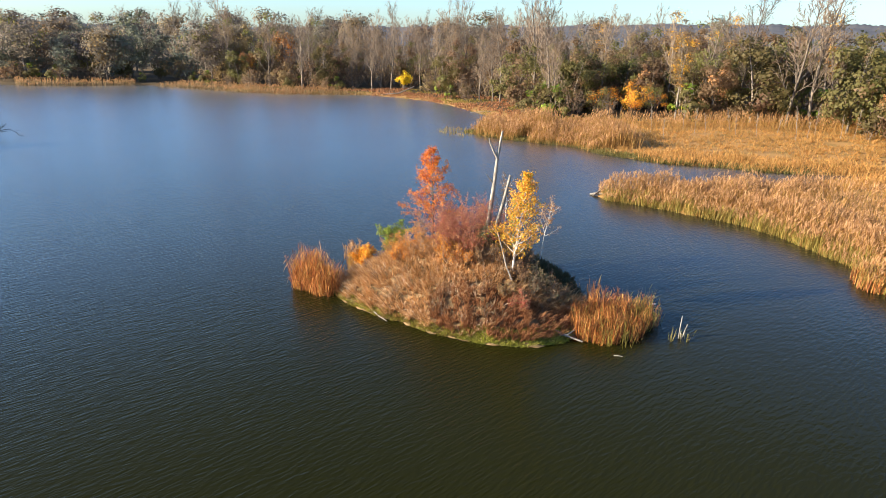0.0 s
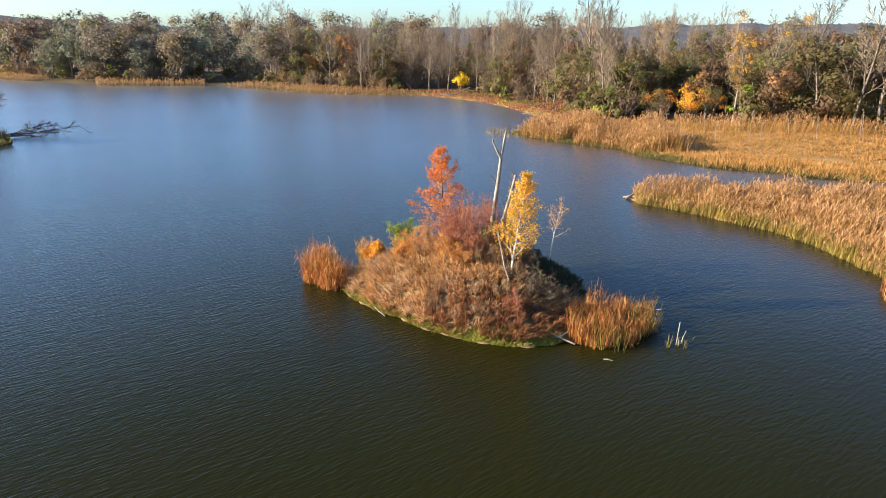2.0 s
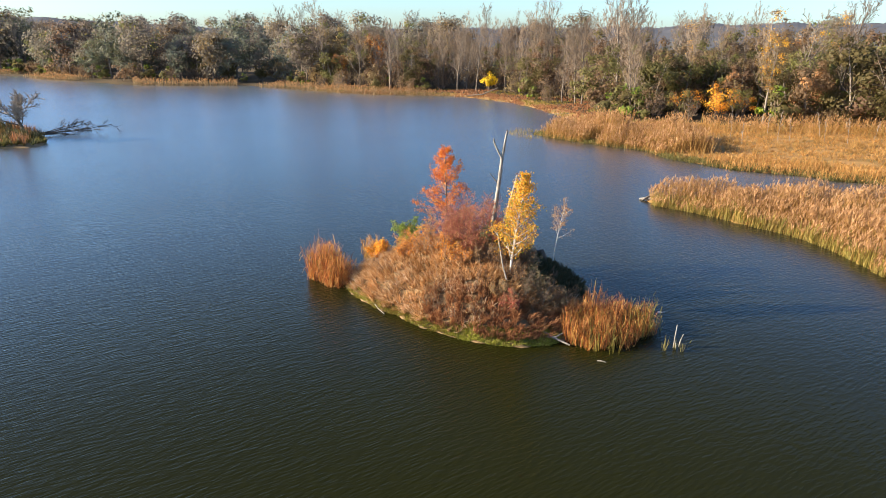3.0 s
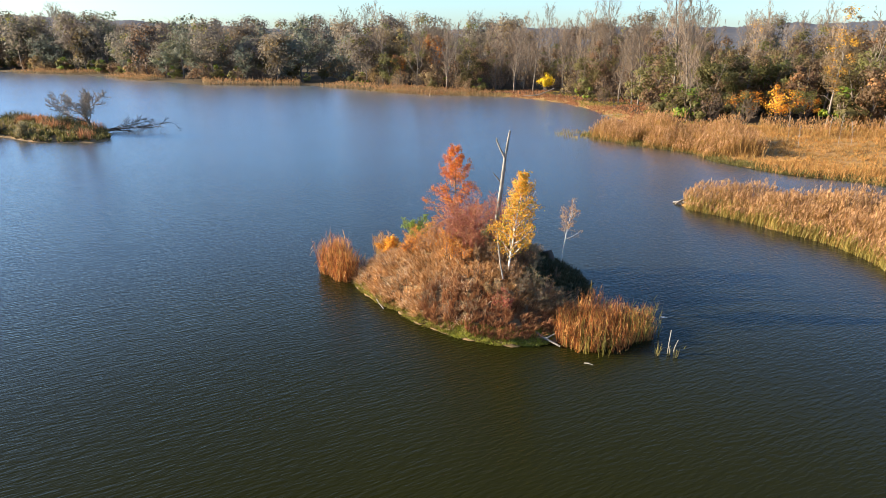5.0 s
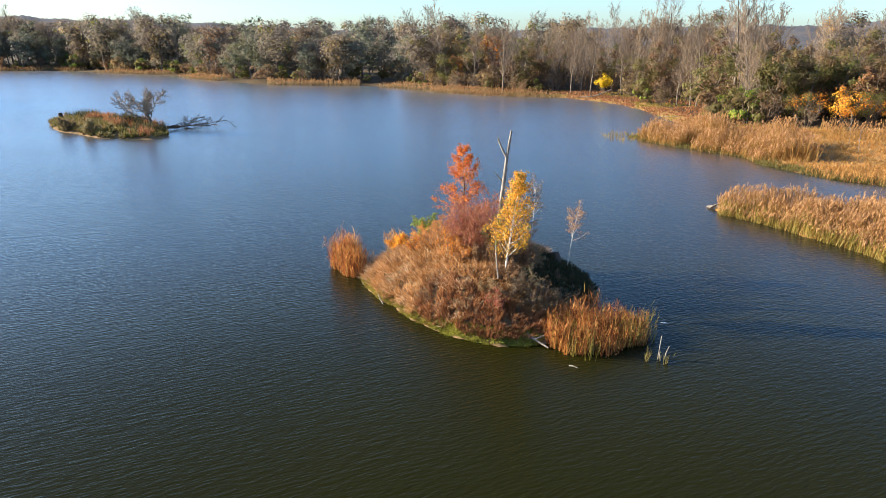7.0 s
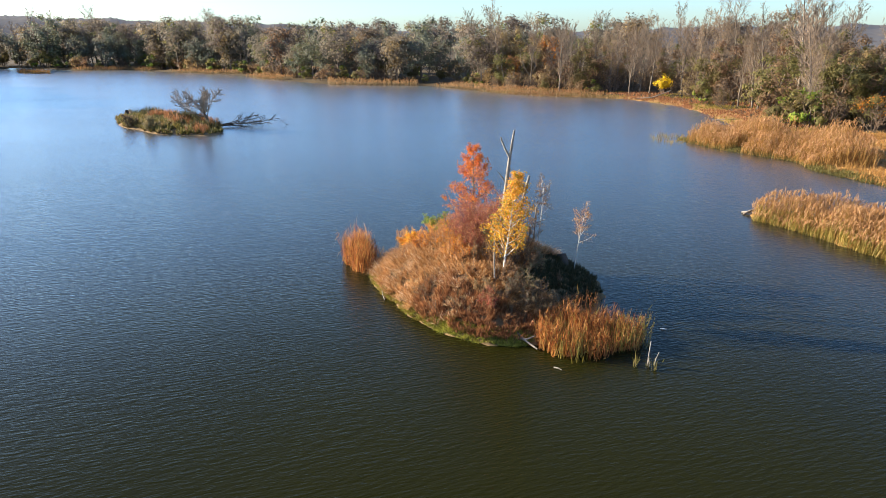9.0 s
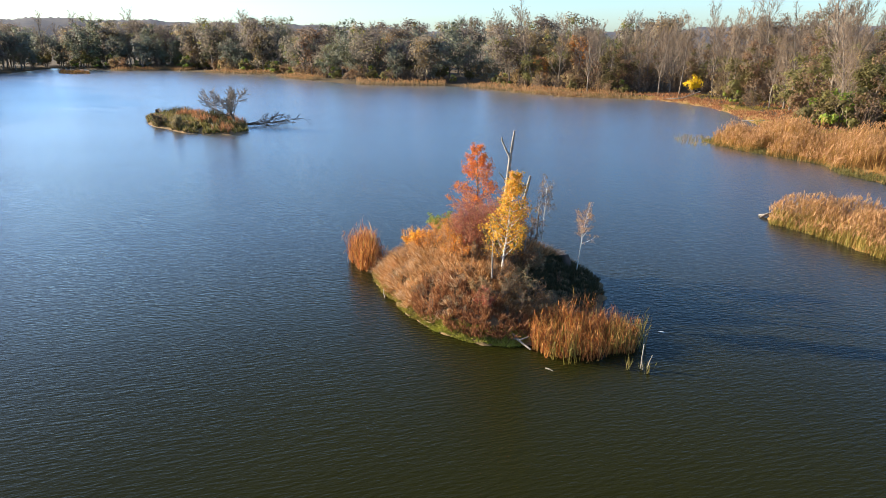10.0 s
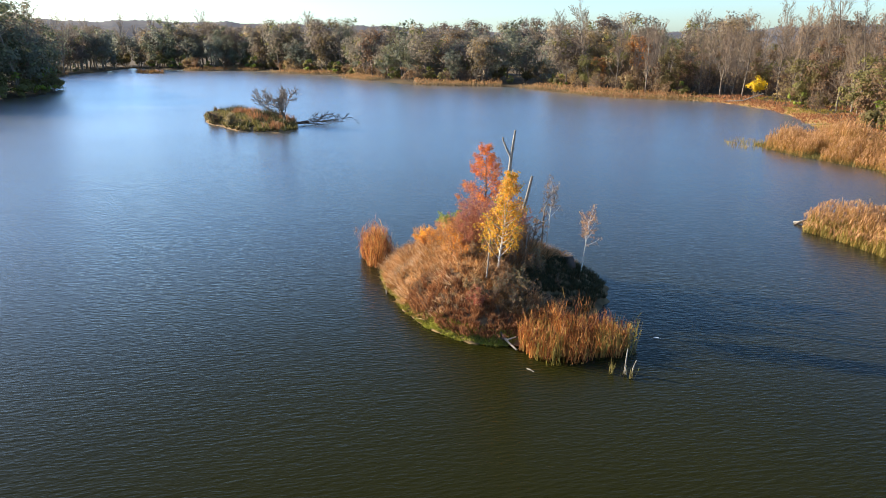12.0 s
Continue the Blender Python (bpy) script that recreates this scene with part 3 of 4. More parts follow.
rng = np.random.default_rng(11)
CT = [M_CATTAIL, M_CATTAIL, M_PLUME]
xy = np.concatenate([blob(rng, -8.4, 31.0, 0.85, 0.75, 620), blob(rng, -7.5, 30.4, 0.85, 0.8, 620)])
reed_bed("cattail_clump", 21, xy, np.full(len(xy), -0.15), 2.3, CT, "rust-orange cattail clump standing in shallow water by the island", False, 0.022, (0.02, 0), 3.6, "cattails", 1.0, -0.9)
xy = blob(rng, -6.3, 33.0, 0.5, 0.4, 220)
reed_bed("reed_clump", 22, xy, np.full(len(xy), 0.0), 1.6, [M_REED, M_REED, M_PLUME], "straw-yellow reed clump behind the rusty cattails", True, 0.025, (0.02, 0), 2.0)
xy = np.concatenate([blob(rng, 5.4, 26.4, 1.2, 1.35, 1350), blob(rng, 6.75, 27.7, 1.4, 1.8, 1450)])
xy = xy[wobble(xy[:, 0], xy[:, 1], 3.1) > -0.3]
reed_bed("cattail_clump", 23, xy, np.full(len(xy), -0.15), 1.95, CT, "rust-orange cattail stand with green feet at the island tip", False, 0.022, (0.02, 0), 3.0, "cattails",
         0.86 + 0.36 * np.exp(-((xy[:, 0] - 5.9) ** 2 + (xy[:, 1] - 27.0) ** 2) / 1.3) + 0.12 * np.sin(xy[:, 0] * 4.1 + xy[:, 1] * 2.3), -0.6)
xy = np.concatenate([blob(rng, 7.6, 28.1, 0.8, 1.3, 330), blob(rng, 5.8, 26.2, 1.4, 1.2, 260)])
reed_bed("green_reeds", 24, xy, np.full(len(xy), -0.1), 1.5, [M_REED_GREEN, M_REED_GREEN, M_PLUME], "yellow-green reeds among the rust cattails", False, 0.025, (0.02, 0), 1.5)


def on_island(x, y):
    return float(island_z(np.array(x), np.array(y)))


def red_tree():
    rng = np.random.default_rng(31)
    limbs = grow(rng, 5.35, 0.075, (28, 7, 4), (0.38, 0.45, 0.45), (62, 45, 40), (0, 0.25, 0.1, 0), (0.15, 0.15, 0.1),
                 lambda t: 1.05 * (1 - t) ** 0.75 + 0.12, (0.02, 0), 0.02)
    ob = make_tree("red_tree", rng, limbs, M_TWIG_DARK, M_TWIG_DARK, L_RED, 4.8, 0.08, 0.07, 0.006, 0.4)
    ob.matrix_basis = pose(-2.25, 33.2, on_island(-2.25, 33.2) - 0.1)
    tagged(ob, "slender young tree with rust-red autumn leaves on the island", "tree")


def gold_birch():
    rng = np.random.default_rng(32)
    limbs = grow(rng, 4.75, 0.055, (34, 6, 3), (0.36, 0.45, 0.45), (52, 45, 40), (0, 0.3, -0.2, -0.3), (0.16, 0.15, 0.1),
                 lambda t: 1.1 * (1 - t) ** 0.95 + 0.10, (0.05, 0.03), 0.02)
    ob = make_tree("birch_tree", rng, limbs, M_BIRCHBARK, M_TWIG, L_GOLD, 4.9, 0.078, 0.08, 0.005, 0.7, leaf2=L_GREEN, share2=0.12)
    ob.matrix_basis = pose(1.7, 28.35, on_island(1.7, 28.35) - 0.1)
    tagged(ob, "young white-barked birch with golden autumn leaves", "tree")


def thin_birch(x, y, h, lean, seed, label, leaf, per):
    rng = np.random.default_rng(seed)
    limbs = grow(rng, h, 0.03, (14, 5, 3), (0.33, 0.5, 0.4), (40, 45, 40), (0, 0.3, 0.0, 0), (0.45, 0.15, 0.1),
                 lambda t: 1.0 - 0.5 * t, lean, 0.03)
    ob = make_tree("birch_sapling", rng, limbs, M_BIRCHBARK, M_TWIG, leaf, per, 0.075, 0.05, 0.005, 0.5)
    ob.matrix_basis = pose(x, y, on_island(x, y) - 0.05)
    tagged(ob, label, "tree", "birch saplings on the island")


def bush(name, x, y, h, width, seed, twig, leaf, per, size, label, z=None, stems=9, leaf2=None, share2=0.0, thick=0.006, counts=(8, 5), far=False):
    """A many-stemmed bush."""
    rng = np.random.default_rng(seed)
    limbs = []
    for k in range(stems):
        a, o = rng.uniform(0, 6.28), rng.uniform(0.15, 1.0)
        limbs += grow(rng, h * rng.uniform(0.7, 1.05) * (1.1 - 0.35 * o), 0.02 * max(h / 2, 1), counts, (0.4, 0.5), (45, 45), (0, 0.2, 0.1), (0.2, 0.1), lambda t: 1.0 - 0.4 * t,
                      (math.cos(a) * o * width / h, math.sin(a) * o * width / h), 0.07, (math.cos(a) * o * 0.12 * width, math.sin(a) * o * 0.12 * width, 0))
    root = new(name)
    s1, s2 = Soup(), Soup()
    seg = []
    for p, r, l in limbs:
        rr = np.maximum(r, thick)
        if l == 0:
            tube(s1, p[::2] if len(p) > 6 else p, rr[::2] if len(p) > 6 else rr, 4, cap=False)
        else:
            if far:
                p, rr = p[[0, -1]], rr[[0, -1]]
            tri_tubes(s2, p[:-1], p[1:], rr[:-1], rr[1:])
        if l >= 1:
            seg += list(zip(p[:-1], p[1:]))
    tagged(s1.build("stem", M_BARK if h > 5 else twig, root), kind="stuff")
    if per:
        a, b = np.array([q[0] for q in seg]), np.array([q[1] for q in seg])
        n = int(len(a) * per)
        i = rng.integers(0, len(a), n)
        q = a[i] + (b[i] - a[i]) * rng.uniform(0, 1, (n, 1)) + rng.normal(size=(n, 3)) * size * 0.7
        cut = int(n * (1 - share2))
        if far:
            tips = [p[-1] for p, _, l in limbs if l <= 1]
            share = [2 if k < share2 * 10 else 1 for k in range(10)]
            lobes(s2, rng, [tips[k] for k in rng.permutation(len(tips))[:20]], h * 0.17, per * 6, size, share)
            q = q[:0]
            cut = 0
        leaves(s2, rng, q[:cut], size, 1, 0, far)
        leaves(s2, rng, q[cut:], size, 2, 0, far)
    tagged(s2.build("crown", [twig] + [m for m in (leaf, leaf2) if m], root), kind="stuff")
    root.matrix_basis = pose(x, y, on_island(x, y) - 0.05 if z is None else z)
    return tagged(root, label, "bush")


red_tree()
gold_birch()
thin_birch(3.5, 33.4, 3.3, (0.1, 0.05), 33, "thin leaning white birch sapling with sparse tawny leaves", L_RUST, 1.3)
thin_birch(1.5, 33.3, 3.6, (0.04, 0.1), 34, "slender pale birch sapling with few withered leaves", L_BROWN, 1.2)
DG = "dense dogwood bush of dull red twigs and last leaves"
for k, (x, y, h, w) in enumerate(((-0.5, 30.5, 2.7, 2.1), (0.6, 30.2, 2.3, 1.6), (-1.6, 31.6, 2.4, 1.7), (-1.5, 30.2, 2.1, 1.5), (0.3, 31.9, 2.2, 1.4), (-0.3, 29.4, 1.6, 1.3))):
    bush("dogwood_bush", x, y, h, w, 40 + k, M_TWIG_RED, L_MAROON, 1.7, 0.05, DG, stems=16, leaf2=L_RUST, share2=0.45, counts=(7, 4))
OB = "low bush with orange-brown leaves on the grassy slope"
for k, (x, y, h, w) in enumerate(((-1.5, 29.2, 1.2, 1.4), (-2.7, 30.0, 1.2, 1.5), (-0.6, 28.8, 1.0, 1.1), (-3.5, 31.2, 1.3, 1.5), (-4.3, 32.2, 1.35, 1.1), (-2.6, 31.4, 1.4, 1.3), (-3.6, 30.2, 0.9, 1.1))):
    bush("orange_bush", x, y, h, w, 44 + k * 10, M_TWIG, L_ORANGE, (1.9, 1.2, 1.6)[k % 3], 0.058, OB, stems=9, leaf2=L_RUST, share2=(0.4, 0.75, 0.6)[k % 3], counts=(7, 4))
BR = "tangled brown bramble bush with withered leaves"
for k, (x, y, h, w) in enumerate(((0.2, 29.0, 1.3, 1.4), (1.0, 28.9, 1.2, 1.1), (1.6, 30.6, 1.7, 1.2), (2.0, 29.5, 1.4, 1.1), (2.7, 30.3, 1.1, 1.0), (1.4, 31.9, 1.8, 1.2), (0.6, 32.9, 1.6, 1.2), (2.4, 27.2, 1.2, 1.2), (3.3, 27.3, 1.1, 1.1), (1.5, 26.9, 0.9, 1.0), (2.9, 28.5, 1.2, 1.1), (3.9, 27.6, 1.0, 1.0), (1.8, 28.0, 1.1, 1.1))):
    # From x 2.2 on, darker second leaves add to the east side's painted shade.
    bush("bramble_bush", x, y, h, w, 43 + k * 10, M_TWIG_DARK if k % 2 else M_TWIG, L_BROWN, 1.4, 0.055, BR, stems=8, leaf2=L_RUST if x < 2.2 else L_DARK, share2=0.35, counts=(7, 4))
HB = "low clump of withered brown herbs on the grassy slope"
hr = np.random.default_rng(91)
for k, (x, y) in enumerate(scatter(hr, 60, -5.8, 4.8, 25.6, 34, lambda x, y: (island_r(x, y) < 0.93) & (y < 31.5 - 0.25 * x))):
    bush("herb_clump", x, y, hr.uniform(0.5, 0.95), hr.uniform(0.5, 0.9), 400 + k, M_TWIG, (L_RUST, L_BROWN, L_RUST, L_BROWN)[k % 4], 0.7, 0.055, HB, stems=5, thick=0.005, counts=(4, 2))
bush("dogwood_bush", 1.9, 26.3, 0.9, 0.9, 92, M_TWIG_RED, L_MAROON, 2.2, 0.055, "low dull red dogwood on the grassy slope", stems=10, leaf2=L_BROWN, share2=0.4, counts=(6, 4))
bush("green_bush", -4.2, 33.0, 2.1, 0.28, 47, M_TWIG_DARK, L_GREEN, 5.0, 0.085, "small bright green bush at the back of the island", stems=6)
bush("yellow_bush", -5.7, 32.3, 1.35, 0.9, 48, M_TWIG_DARK, L_GOLD, 3.4, 0.075, "low golden bush by the water", stems=8, leaf2=L_ORANGE, share2=0.35)
bush("elder_bush", 0.4, 29.9, 1.4, 0.8, 49, M_TWIG_DARK, L_DARK, 2.4, 0.07, "dark green bush among the red dogwood", stems=9, leaf2=L_OLIVE, share2=0.4)


def dead_tree():
    """A bleached snag: a bare trunk with a forked top and broken side limbs."""
    z = on_island(0.5, 30.55)
    root = new("dead_tree")
    s = Soup()
    tube(s, [(0, 0, -0.1), (0.10, 0, 1.2), (0.22, 0.02, 2.4), (0.34, -0.02, 3.6), (0.42, 0.02, 4.6), (0.60, 0.0, 5.75)],
         [0.13, 0.118, 0.105, 0.09, 0.072, 0.045], 9)
    s.build("trunk", M_DEADWOOD, root, True)
    for pts, r in (([(0.41, 0.0, 4.45), (0.20, -0.05, 4.85), (0.02, -0.1, 5.25), (0.0, -0.1, 5.4)], (0.06, 0.052, 0.045, 0.035)),
                   ([(0.30, 0.0, 3.2), (0.08, -0.05, 3.5), (-0.12, -0.1, 3.75)], (0.035, 0.03, 0.018)),
                   ([(0.05, 0.0, 1.0), (-0.35, -0.3, 1.0), (-0.7, -0.5, 0.75)], (0.04, 0.035, 0.02)),
                   ([(0.36, 0.0, 3.7), (0.5, 0.0, 3.95)], (0.022, 0.012)),
                   ([(0.44, 0.0, 4.7), (0.58, 0.02, 4.95)], (0.018, 0.01))):
        s = Soup()
        tube(s, pts, r, 6)
        s.build("limb", M_DEADWOOD, root, True)
    root.matrix_basis = pose(0.5, 30.55, z)
    tagged(root, "bleached bare dead tree with a forked broken top", "dead tree")


def snag(x, y, pts, r, label):
    s = Soup()
    tube(s, pts, r, 8)
    ob = s.build("dead_snag", M_DEADWOOD, None, True)
    ob.matrix_basis = pose(x, y, on_island(x, y) - 0.1)
    tagged(ob, label, "dead tree")


dead_tree()
snag(0.75, 31.2, [(0, 0, 0), (0.3, 0.05, 1.3), (0.62, 0.15, 2.6), (0.86, 0.2, 3.75)], (0.10, 0.09, 0.08, 0.065), "leaning bleached stump of a broken trunk")
snag(1.25, 33.3, [(0, 0, 0), (0.05, 0, 1.3), (0.1, 0, 2.4), (0.3, 0.02, 3.0), (0.75, 0.05, 3.4)], (0.05, 0.045, 0.04, 0.03, 0.018), "curved grey dead stem beside the birch")
snag(1.6, 31.0, [(0, 0, 0), (0.1, 0, 1.2), (0.45, 0.1, 1.75), (1.0, 0.2, 2.0)], (0.045, 0.04, 0.03, 0.018), "pale bent dead branch reaching out of the bramble")
snag(1.3, 28.2, [(0.35, -0.7, 0.1), (0.1, -0.2, 0.6), (-0.1, 0.2, 1.3), (-0.3, 0.7, 1.9)], (0.04, 0.038, 0.034, 0.025), "pale fallen dead branch leaning on the slope")


def loose_stick(name, pts, r, mat, label, sides=6, group=""):
    s = Soup()
    p = np.array(pts, float)
    tube(s, p - p[0], r, sides)
    ob = s.build(name, mat, None, True)
    ob.matrix_basis = pose(*p[0])
    return tagged(ob, label, "driftwood", group)


def stump(x, y, h, rad, lean, label):
    s = Soup()
    tube(s, [(0, 0, -0.15), (lean * 0.3, 0, h * 0.4), (lean, 0.05, h)], (rad * 1.25, rad, rad * 0.8), 9)
    ob = s.build("stump", M_WETWOOD, None, True)
    ob.matrix_basis = pose(x, y, on_island(x, y))
    tagged(ob, label, "stump")


stump(2.87, 33.4, 0.45, 0.3, -0.1, "dark rotten stump on the shaded island bank")
stump(-5.0, 33.3, 0.8, 0.1, 0.15, "dark broken stump by the green bush")
DW = "driftwood round the island"
loose_stick("driftwood", [(3.3, 26.0, 0.35), (3.9, 25.6, 0.22), (4.6, 25.3, 0.08)], (0.06, 0.05, 0.04), M_DEADWOOD, "pale driftwood branch at the waterline", group=DW)
loose_stick("driftwood", [(3.4, 25.7, 0.15), (4.0, 25.6, 0.25), (4.3, 25.75, 0.4)], (0.045, 0.04, 0.02), M_DEADWOOD, "pale driftwood branch at the waterline", group=DW)
loose_stick("driftwood", [(-4.75, 27.95, 0.12), (-4.35, 27.4, 0.06), (-3.9, 26.9, 0.02)], (0.03, 0.028, 0.015), M_DEADWOOD, "thin pale stick lying in the water", group=DW)
loose_stick("driftwood", [(5.7, 24.25, 0.0), (5.85, 24.21, 0.03), (6.05, 24.18, 0.0)], (0.03, 0.03, 0.015), M_DEADWOOD, "thin pale stick lying in the water", group=DW)
M_FEATHER = leaf_mat("white_feather", [(0, (0.72, 0.70, 0.66)), (1, (0.85, 0.83, 0.80))], 0.2)
s = Soup()
f = np.linspace(0, 1, 9)
half = 0.045 * np.sin(np.minimum(f * 1.25, 1) * math.pi) ** 0.6 + 0.004
for side in (-1, 1):
    edge = np.column_stack([f * 0.34, side * half + 0.03 * f * f, 0.015 + 0.05 * f * f + 0.012 * np.abs(half) / 0.05])
    rib = np.column_stack([f * 0.34, 0.03 * f * f, 0.02 + 0.05 * f * f])
    s.add(np.concatenate([rib, edge]), [(i, i + 1, i + 10, i + 9) for i in range(8)])
feather = s.build("feather", M_FEATHER)
feather.matrix_basis = pose(8.6, 30.0, 0.0, 0, 0, -12)
tagged(feather, "curled white feather floating on the dark water", "feather")
for x, y, h, k in ((8.85, 26.15, 1.05, 0.06), (9.05, 26.3, 0.6, 0.18), (9.0, 26.1, 0.35, -0.12)):
    loose_stick("stick", [(x, y, -0.3), (x + k * 0.5, y, h * 0.5), (x + k, y, h)], (0.028, 0.025, 0.02), M_DEADWOOD, "weathered grey stick standing in the water", group="sticks in the water")
xy = blob(np.random.default_rng(4), 9.05, 26.0, 0.25, 0.25, 16)
reed_bed("rush_tuft", 51, xy, np.full(len(xy), -0.1), 0.55, [M_SEDGE, M_SEDGE, M_PLUME], "few green rushes beside the sticks", False, 0.03)
xy = blob(np.random.default_rng(6), 8.45, 25.85, 0.14, 0.14, 12)
reed_bed("rush_tuft", 52, xy, np.full(len(xy), -0.1), 0.8, [M_SEDGE, M_SEDGE, M_PLUME], "few green rushes beside the sticks", False, 0.03)


# ---- the farther islet ----
JC, JA = (-71.0, 70.2), radians(-20)


def islet_z(x, y):
    u = ((x - JC[0]) * math.cos(JA) + (y - JC[1]) * math.sin(JA)) / 14.6
    v = (-(x - JC[0]) * math.sin(JA) + (y - JC[1]) * math.cos(JA)) / 5.6
    r = np.hypot(u, v) * (1 + 0.05 * wobble(x, y, 0.7))
    return np.where(r < 1, 0.08 + 0.75 * (1 - r ** 2.5), 0.08 - (r - 1) * 4)


def build_islet():
    n, k = 72, 16
    a = np.radians(np.arange(n) * 360 / n)
    v = []
    for f in np.linspace(0.001, 1.2, k):
        lx, ly = np.cos(a) * 14.6 * f, np.sin(a) * 5.6 * f
        x, y = JC[0] + lx * math.cos(JA) - ly * math.sin(JA), JC[1] + lx * math.sin(JA) + ly * math.cos(JA)
        v.append(np.column_stack([x, y, islet_z(x, y)]))
    i, j = np.meshgrid(np.arange(k - 1), np.arange(n), indexing="ij")
    q = np.stack([i * n + j, (i + 1) * n + j, (i + 1) * n + (j + 1) % n, i * n + (j + 1) % n], -1).reshape(-1, 4)
    s = Soup()
    s.add(np.concatenate(v), q)
    tagged(s.build("islet", M_MOUND, smooth=True), "small flat earth islet in the open lake", "island", kind="structure")
    rng = np.random.default_rng(61)
    s = Soup()
    xy = scatter(rng, 900, -87, -57, 60, 82, lambda x, y: islet_z(x, y) > 0.06)
    tall = 0.55 + 0.75 * np.clip((-62 - xy[:, 0]) / 6, 0, 1)
    keep = rng.random(len(xy)) < tall
    keep &= wobble(*xy.T, 0.9) > -0.1
    back = keep & (xy[:, 1] > JC[1] - 0.36 * (xy[:, 0] - JC[0]) - 2.0)
    dull = back & (wobble(*xy.T, 0.6) > 0.1)
    tufts(s, rng, xy[back & ~dull], islet_z(*xy[back & ~dull].T), 20, 1.3, 0.05, 2, 0.45)
    tufts(s, rng, xy[dull], islet_z(*xy[dull].T), 20, 1.5, 0.05, 3, 0.4)
    tufts(s, rng, xy[keep & ~back], islet_z(*xy[keep & ~back].T), 14, 0.8, 0.05, 0, 0.55)
    lo = xy[:, 1] < JC[1] - 0.36 * (xy[:, 0] - JC[0]) - 1.0
    tufts(s, rng, xy[lo], islet_z(*xy[lo].T), 12, 1.0, 0.07, 1, 0.6)
    some = rng.random(len(xy)) < 0.9
    tufts(s, rng, xy[some], islet_z(*xy[some].T), 13, 0.75, 0.06, 1, 0.65)
    tagged(s.build("islet_grass", [M_FADED, M_SEDGE, M_RUSSET, M_DULL_SHADE_GRASS]), "brown and olive tussock grass on the far islet", "grass", kind="stuff")
    limbs = grow(np.random.default_rng(62), 3.5, 0.26, (13, 13, 11), (1.3, 0.45, 0.5), (58, 36, 38), (0, 0.55, 0.25, 0.1), (0.12, 0.3, 0.1), lambda t: 1.1 - 0.45 * t, (0.08, 0.0), 0.07)
    ob = make_tree("bare_willow", np.random.default_rng(62), limbs, M_BARK, M_PALEBARK, thick=0.024)
    ob.matrix_basis = pose(-63.0, 70.6, 0.5)
    tagged(ob, "bare spreading willow tree on the far islet", "tree")
    for k, (x, y) in enumerate(((-72.5, 64.9), (-66.8, 63.4))):
        bush("tussock", x, y, 2.3, 1.3, 640 + k, M_TWIG_DARK, L_DARK, 5, 0.12, "round dark tussock at the edge of the islet", z=0.0, stems=9, thick=0.012, counts=(5, 3), leaf2=L_BROWN, share2=0.4)
    s = Soup()
    tube(s, [(0, 0, -0.3), (0.05, 0, 0.5), (-0.1, 0.1, 1.3)], (0.42, 0.36, 0.28), 9)
    st = s.build("stump", M_WETWOOD, None, True)
    st.matrix_basis = pose(-83.4, 72.6, 0.1)
    tagged(st, "dark rotten stump at the end of the islet", "stump")
    rng = np.random.default_rng(63)
    for k in range(7):
        x, y = -62.0 + rng.uniform(-0.6, 0.6), 71.5 + rng.uniform(-1.5, 1.5)
        root = new("fallen_branch")
        limbs = grow(rng, rng.uniform(6, 9.5), 0.07, (8, 4), (0.32, 0.5), (35, 40), (0, 0, 0.0), (0.25, 0.2), lambda t: 1.0 - 0.5 * t, (0, 0), 0.05)
        s1, s2 = Soup(), Soup()
        for p, r, l in limbs:
            if l == 0:
                tube(s1, p, np.maximum(r, 0.04), 6)
            else:
                tri_tubes(s2, p[:-1], p[1:], np.maximum(r[:-1], 0.028), np.maximum(r[1:], 0.022))
        s1.build("trunk", M_WETWOOD, root, True)
        tagged(s2.build("crown", M_WETWOOD, root), kind="stuff")
        root.matrix_basis = pose(x, y, 0.4, rng.uniform(86, 90), 0, rng.uniform(-30, 10) - 14 + 180)
        tagged(root, "dark wet fallen branch lying in the lake", "driftwood", "fallen branches by the islet")


build_islet()


# ---- spit, reed beds and meadow ----
def land(x, y, d0, d1):
    d = shore_distance(x, y)
    return (d > d0) & (d < d1)


rng = np.random.default_rng(71)
R3 = [M_REED, M_REED, M_PLUME]
xy = np.concatenate([scatter(rng, 8500, 9, 30, 33, 57, lambda x, y: land(x, y, -0.4, 4.5) & (y < 55.6 - 0.05 * x) & (x > 10.5)),
                     scatter(rng, 9500, 9, 62, 26, 62, lambda x, y: land(x, y, -0.3, 40) & (y < np.where(x > 39, 63, 55.6 - 0.05 * x)) & (x > 10.5) & (x - 18 < (y - 20) * 1.2))])
reed_bed("spit_reeds", 72, xy, np.maximum(ground_z(*xy.T), -0.2), 1.72, R3, "tall golden reeds with pale tan plumes on the spit", True, 0.03, leaf_share=1.9,
         tall=(0.62 + 0.42 * np.clip(shore_distance(*xy.T) / 1.6, 0, 1)) * (1 + 0.10 * wobble(xy[:, 0], xy[:, 1], 1.3)))
xy = scatter(rng, 4200, 10, 26, 32, 54, lambda x, y: land(x, y, -0.5, 0.8) & (y < 54) & (x > 10.6))
reed_bed("spit_edge_reeds", 73, xy, np.maximum(ground_z(*xy.T), -0.2), 1.15, [M_REED_GREEN, M_REED_GREEN, M_PLUME], "yellow-green reeds along the foot of the spit", False, 0.04)
xy = scatter(rng, 700, 19.5, 23, 31, 35, lambda x, y: land(x, y, -0.8, 2.0))
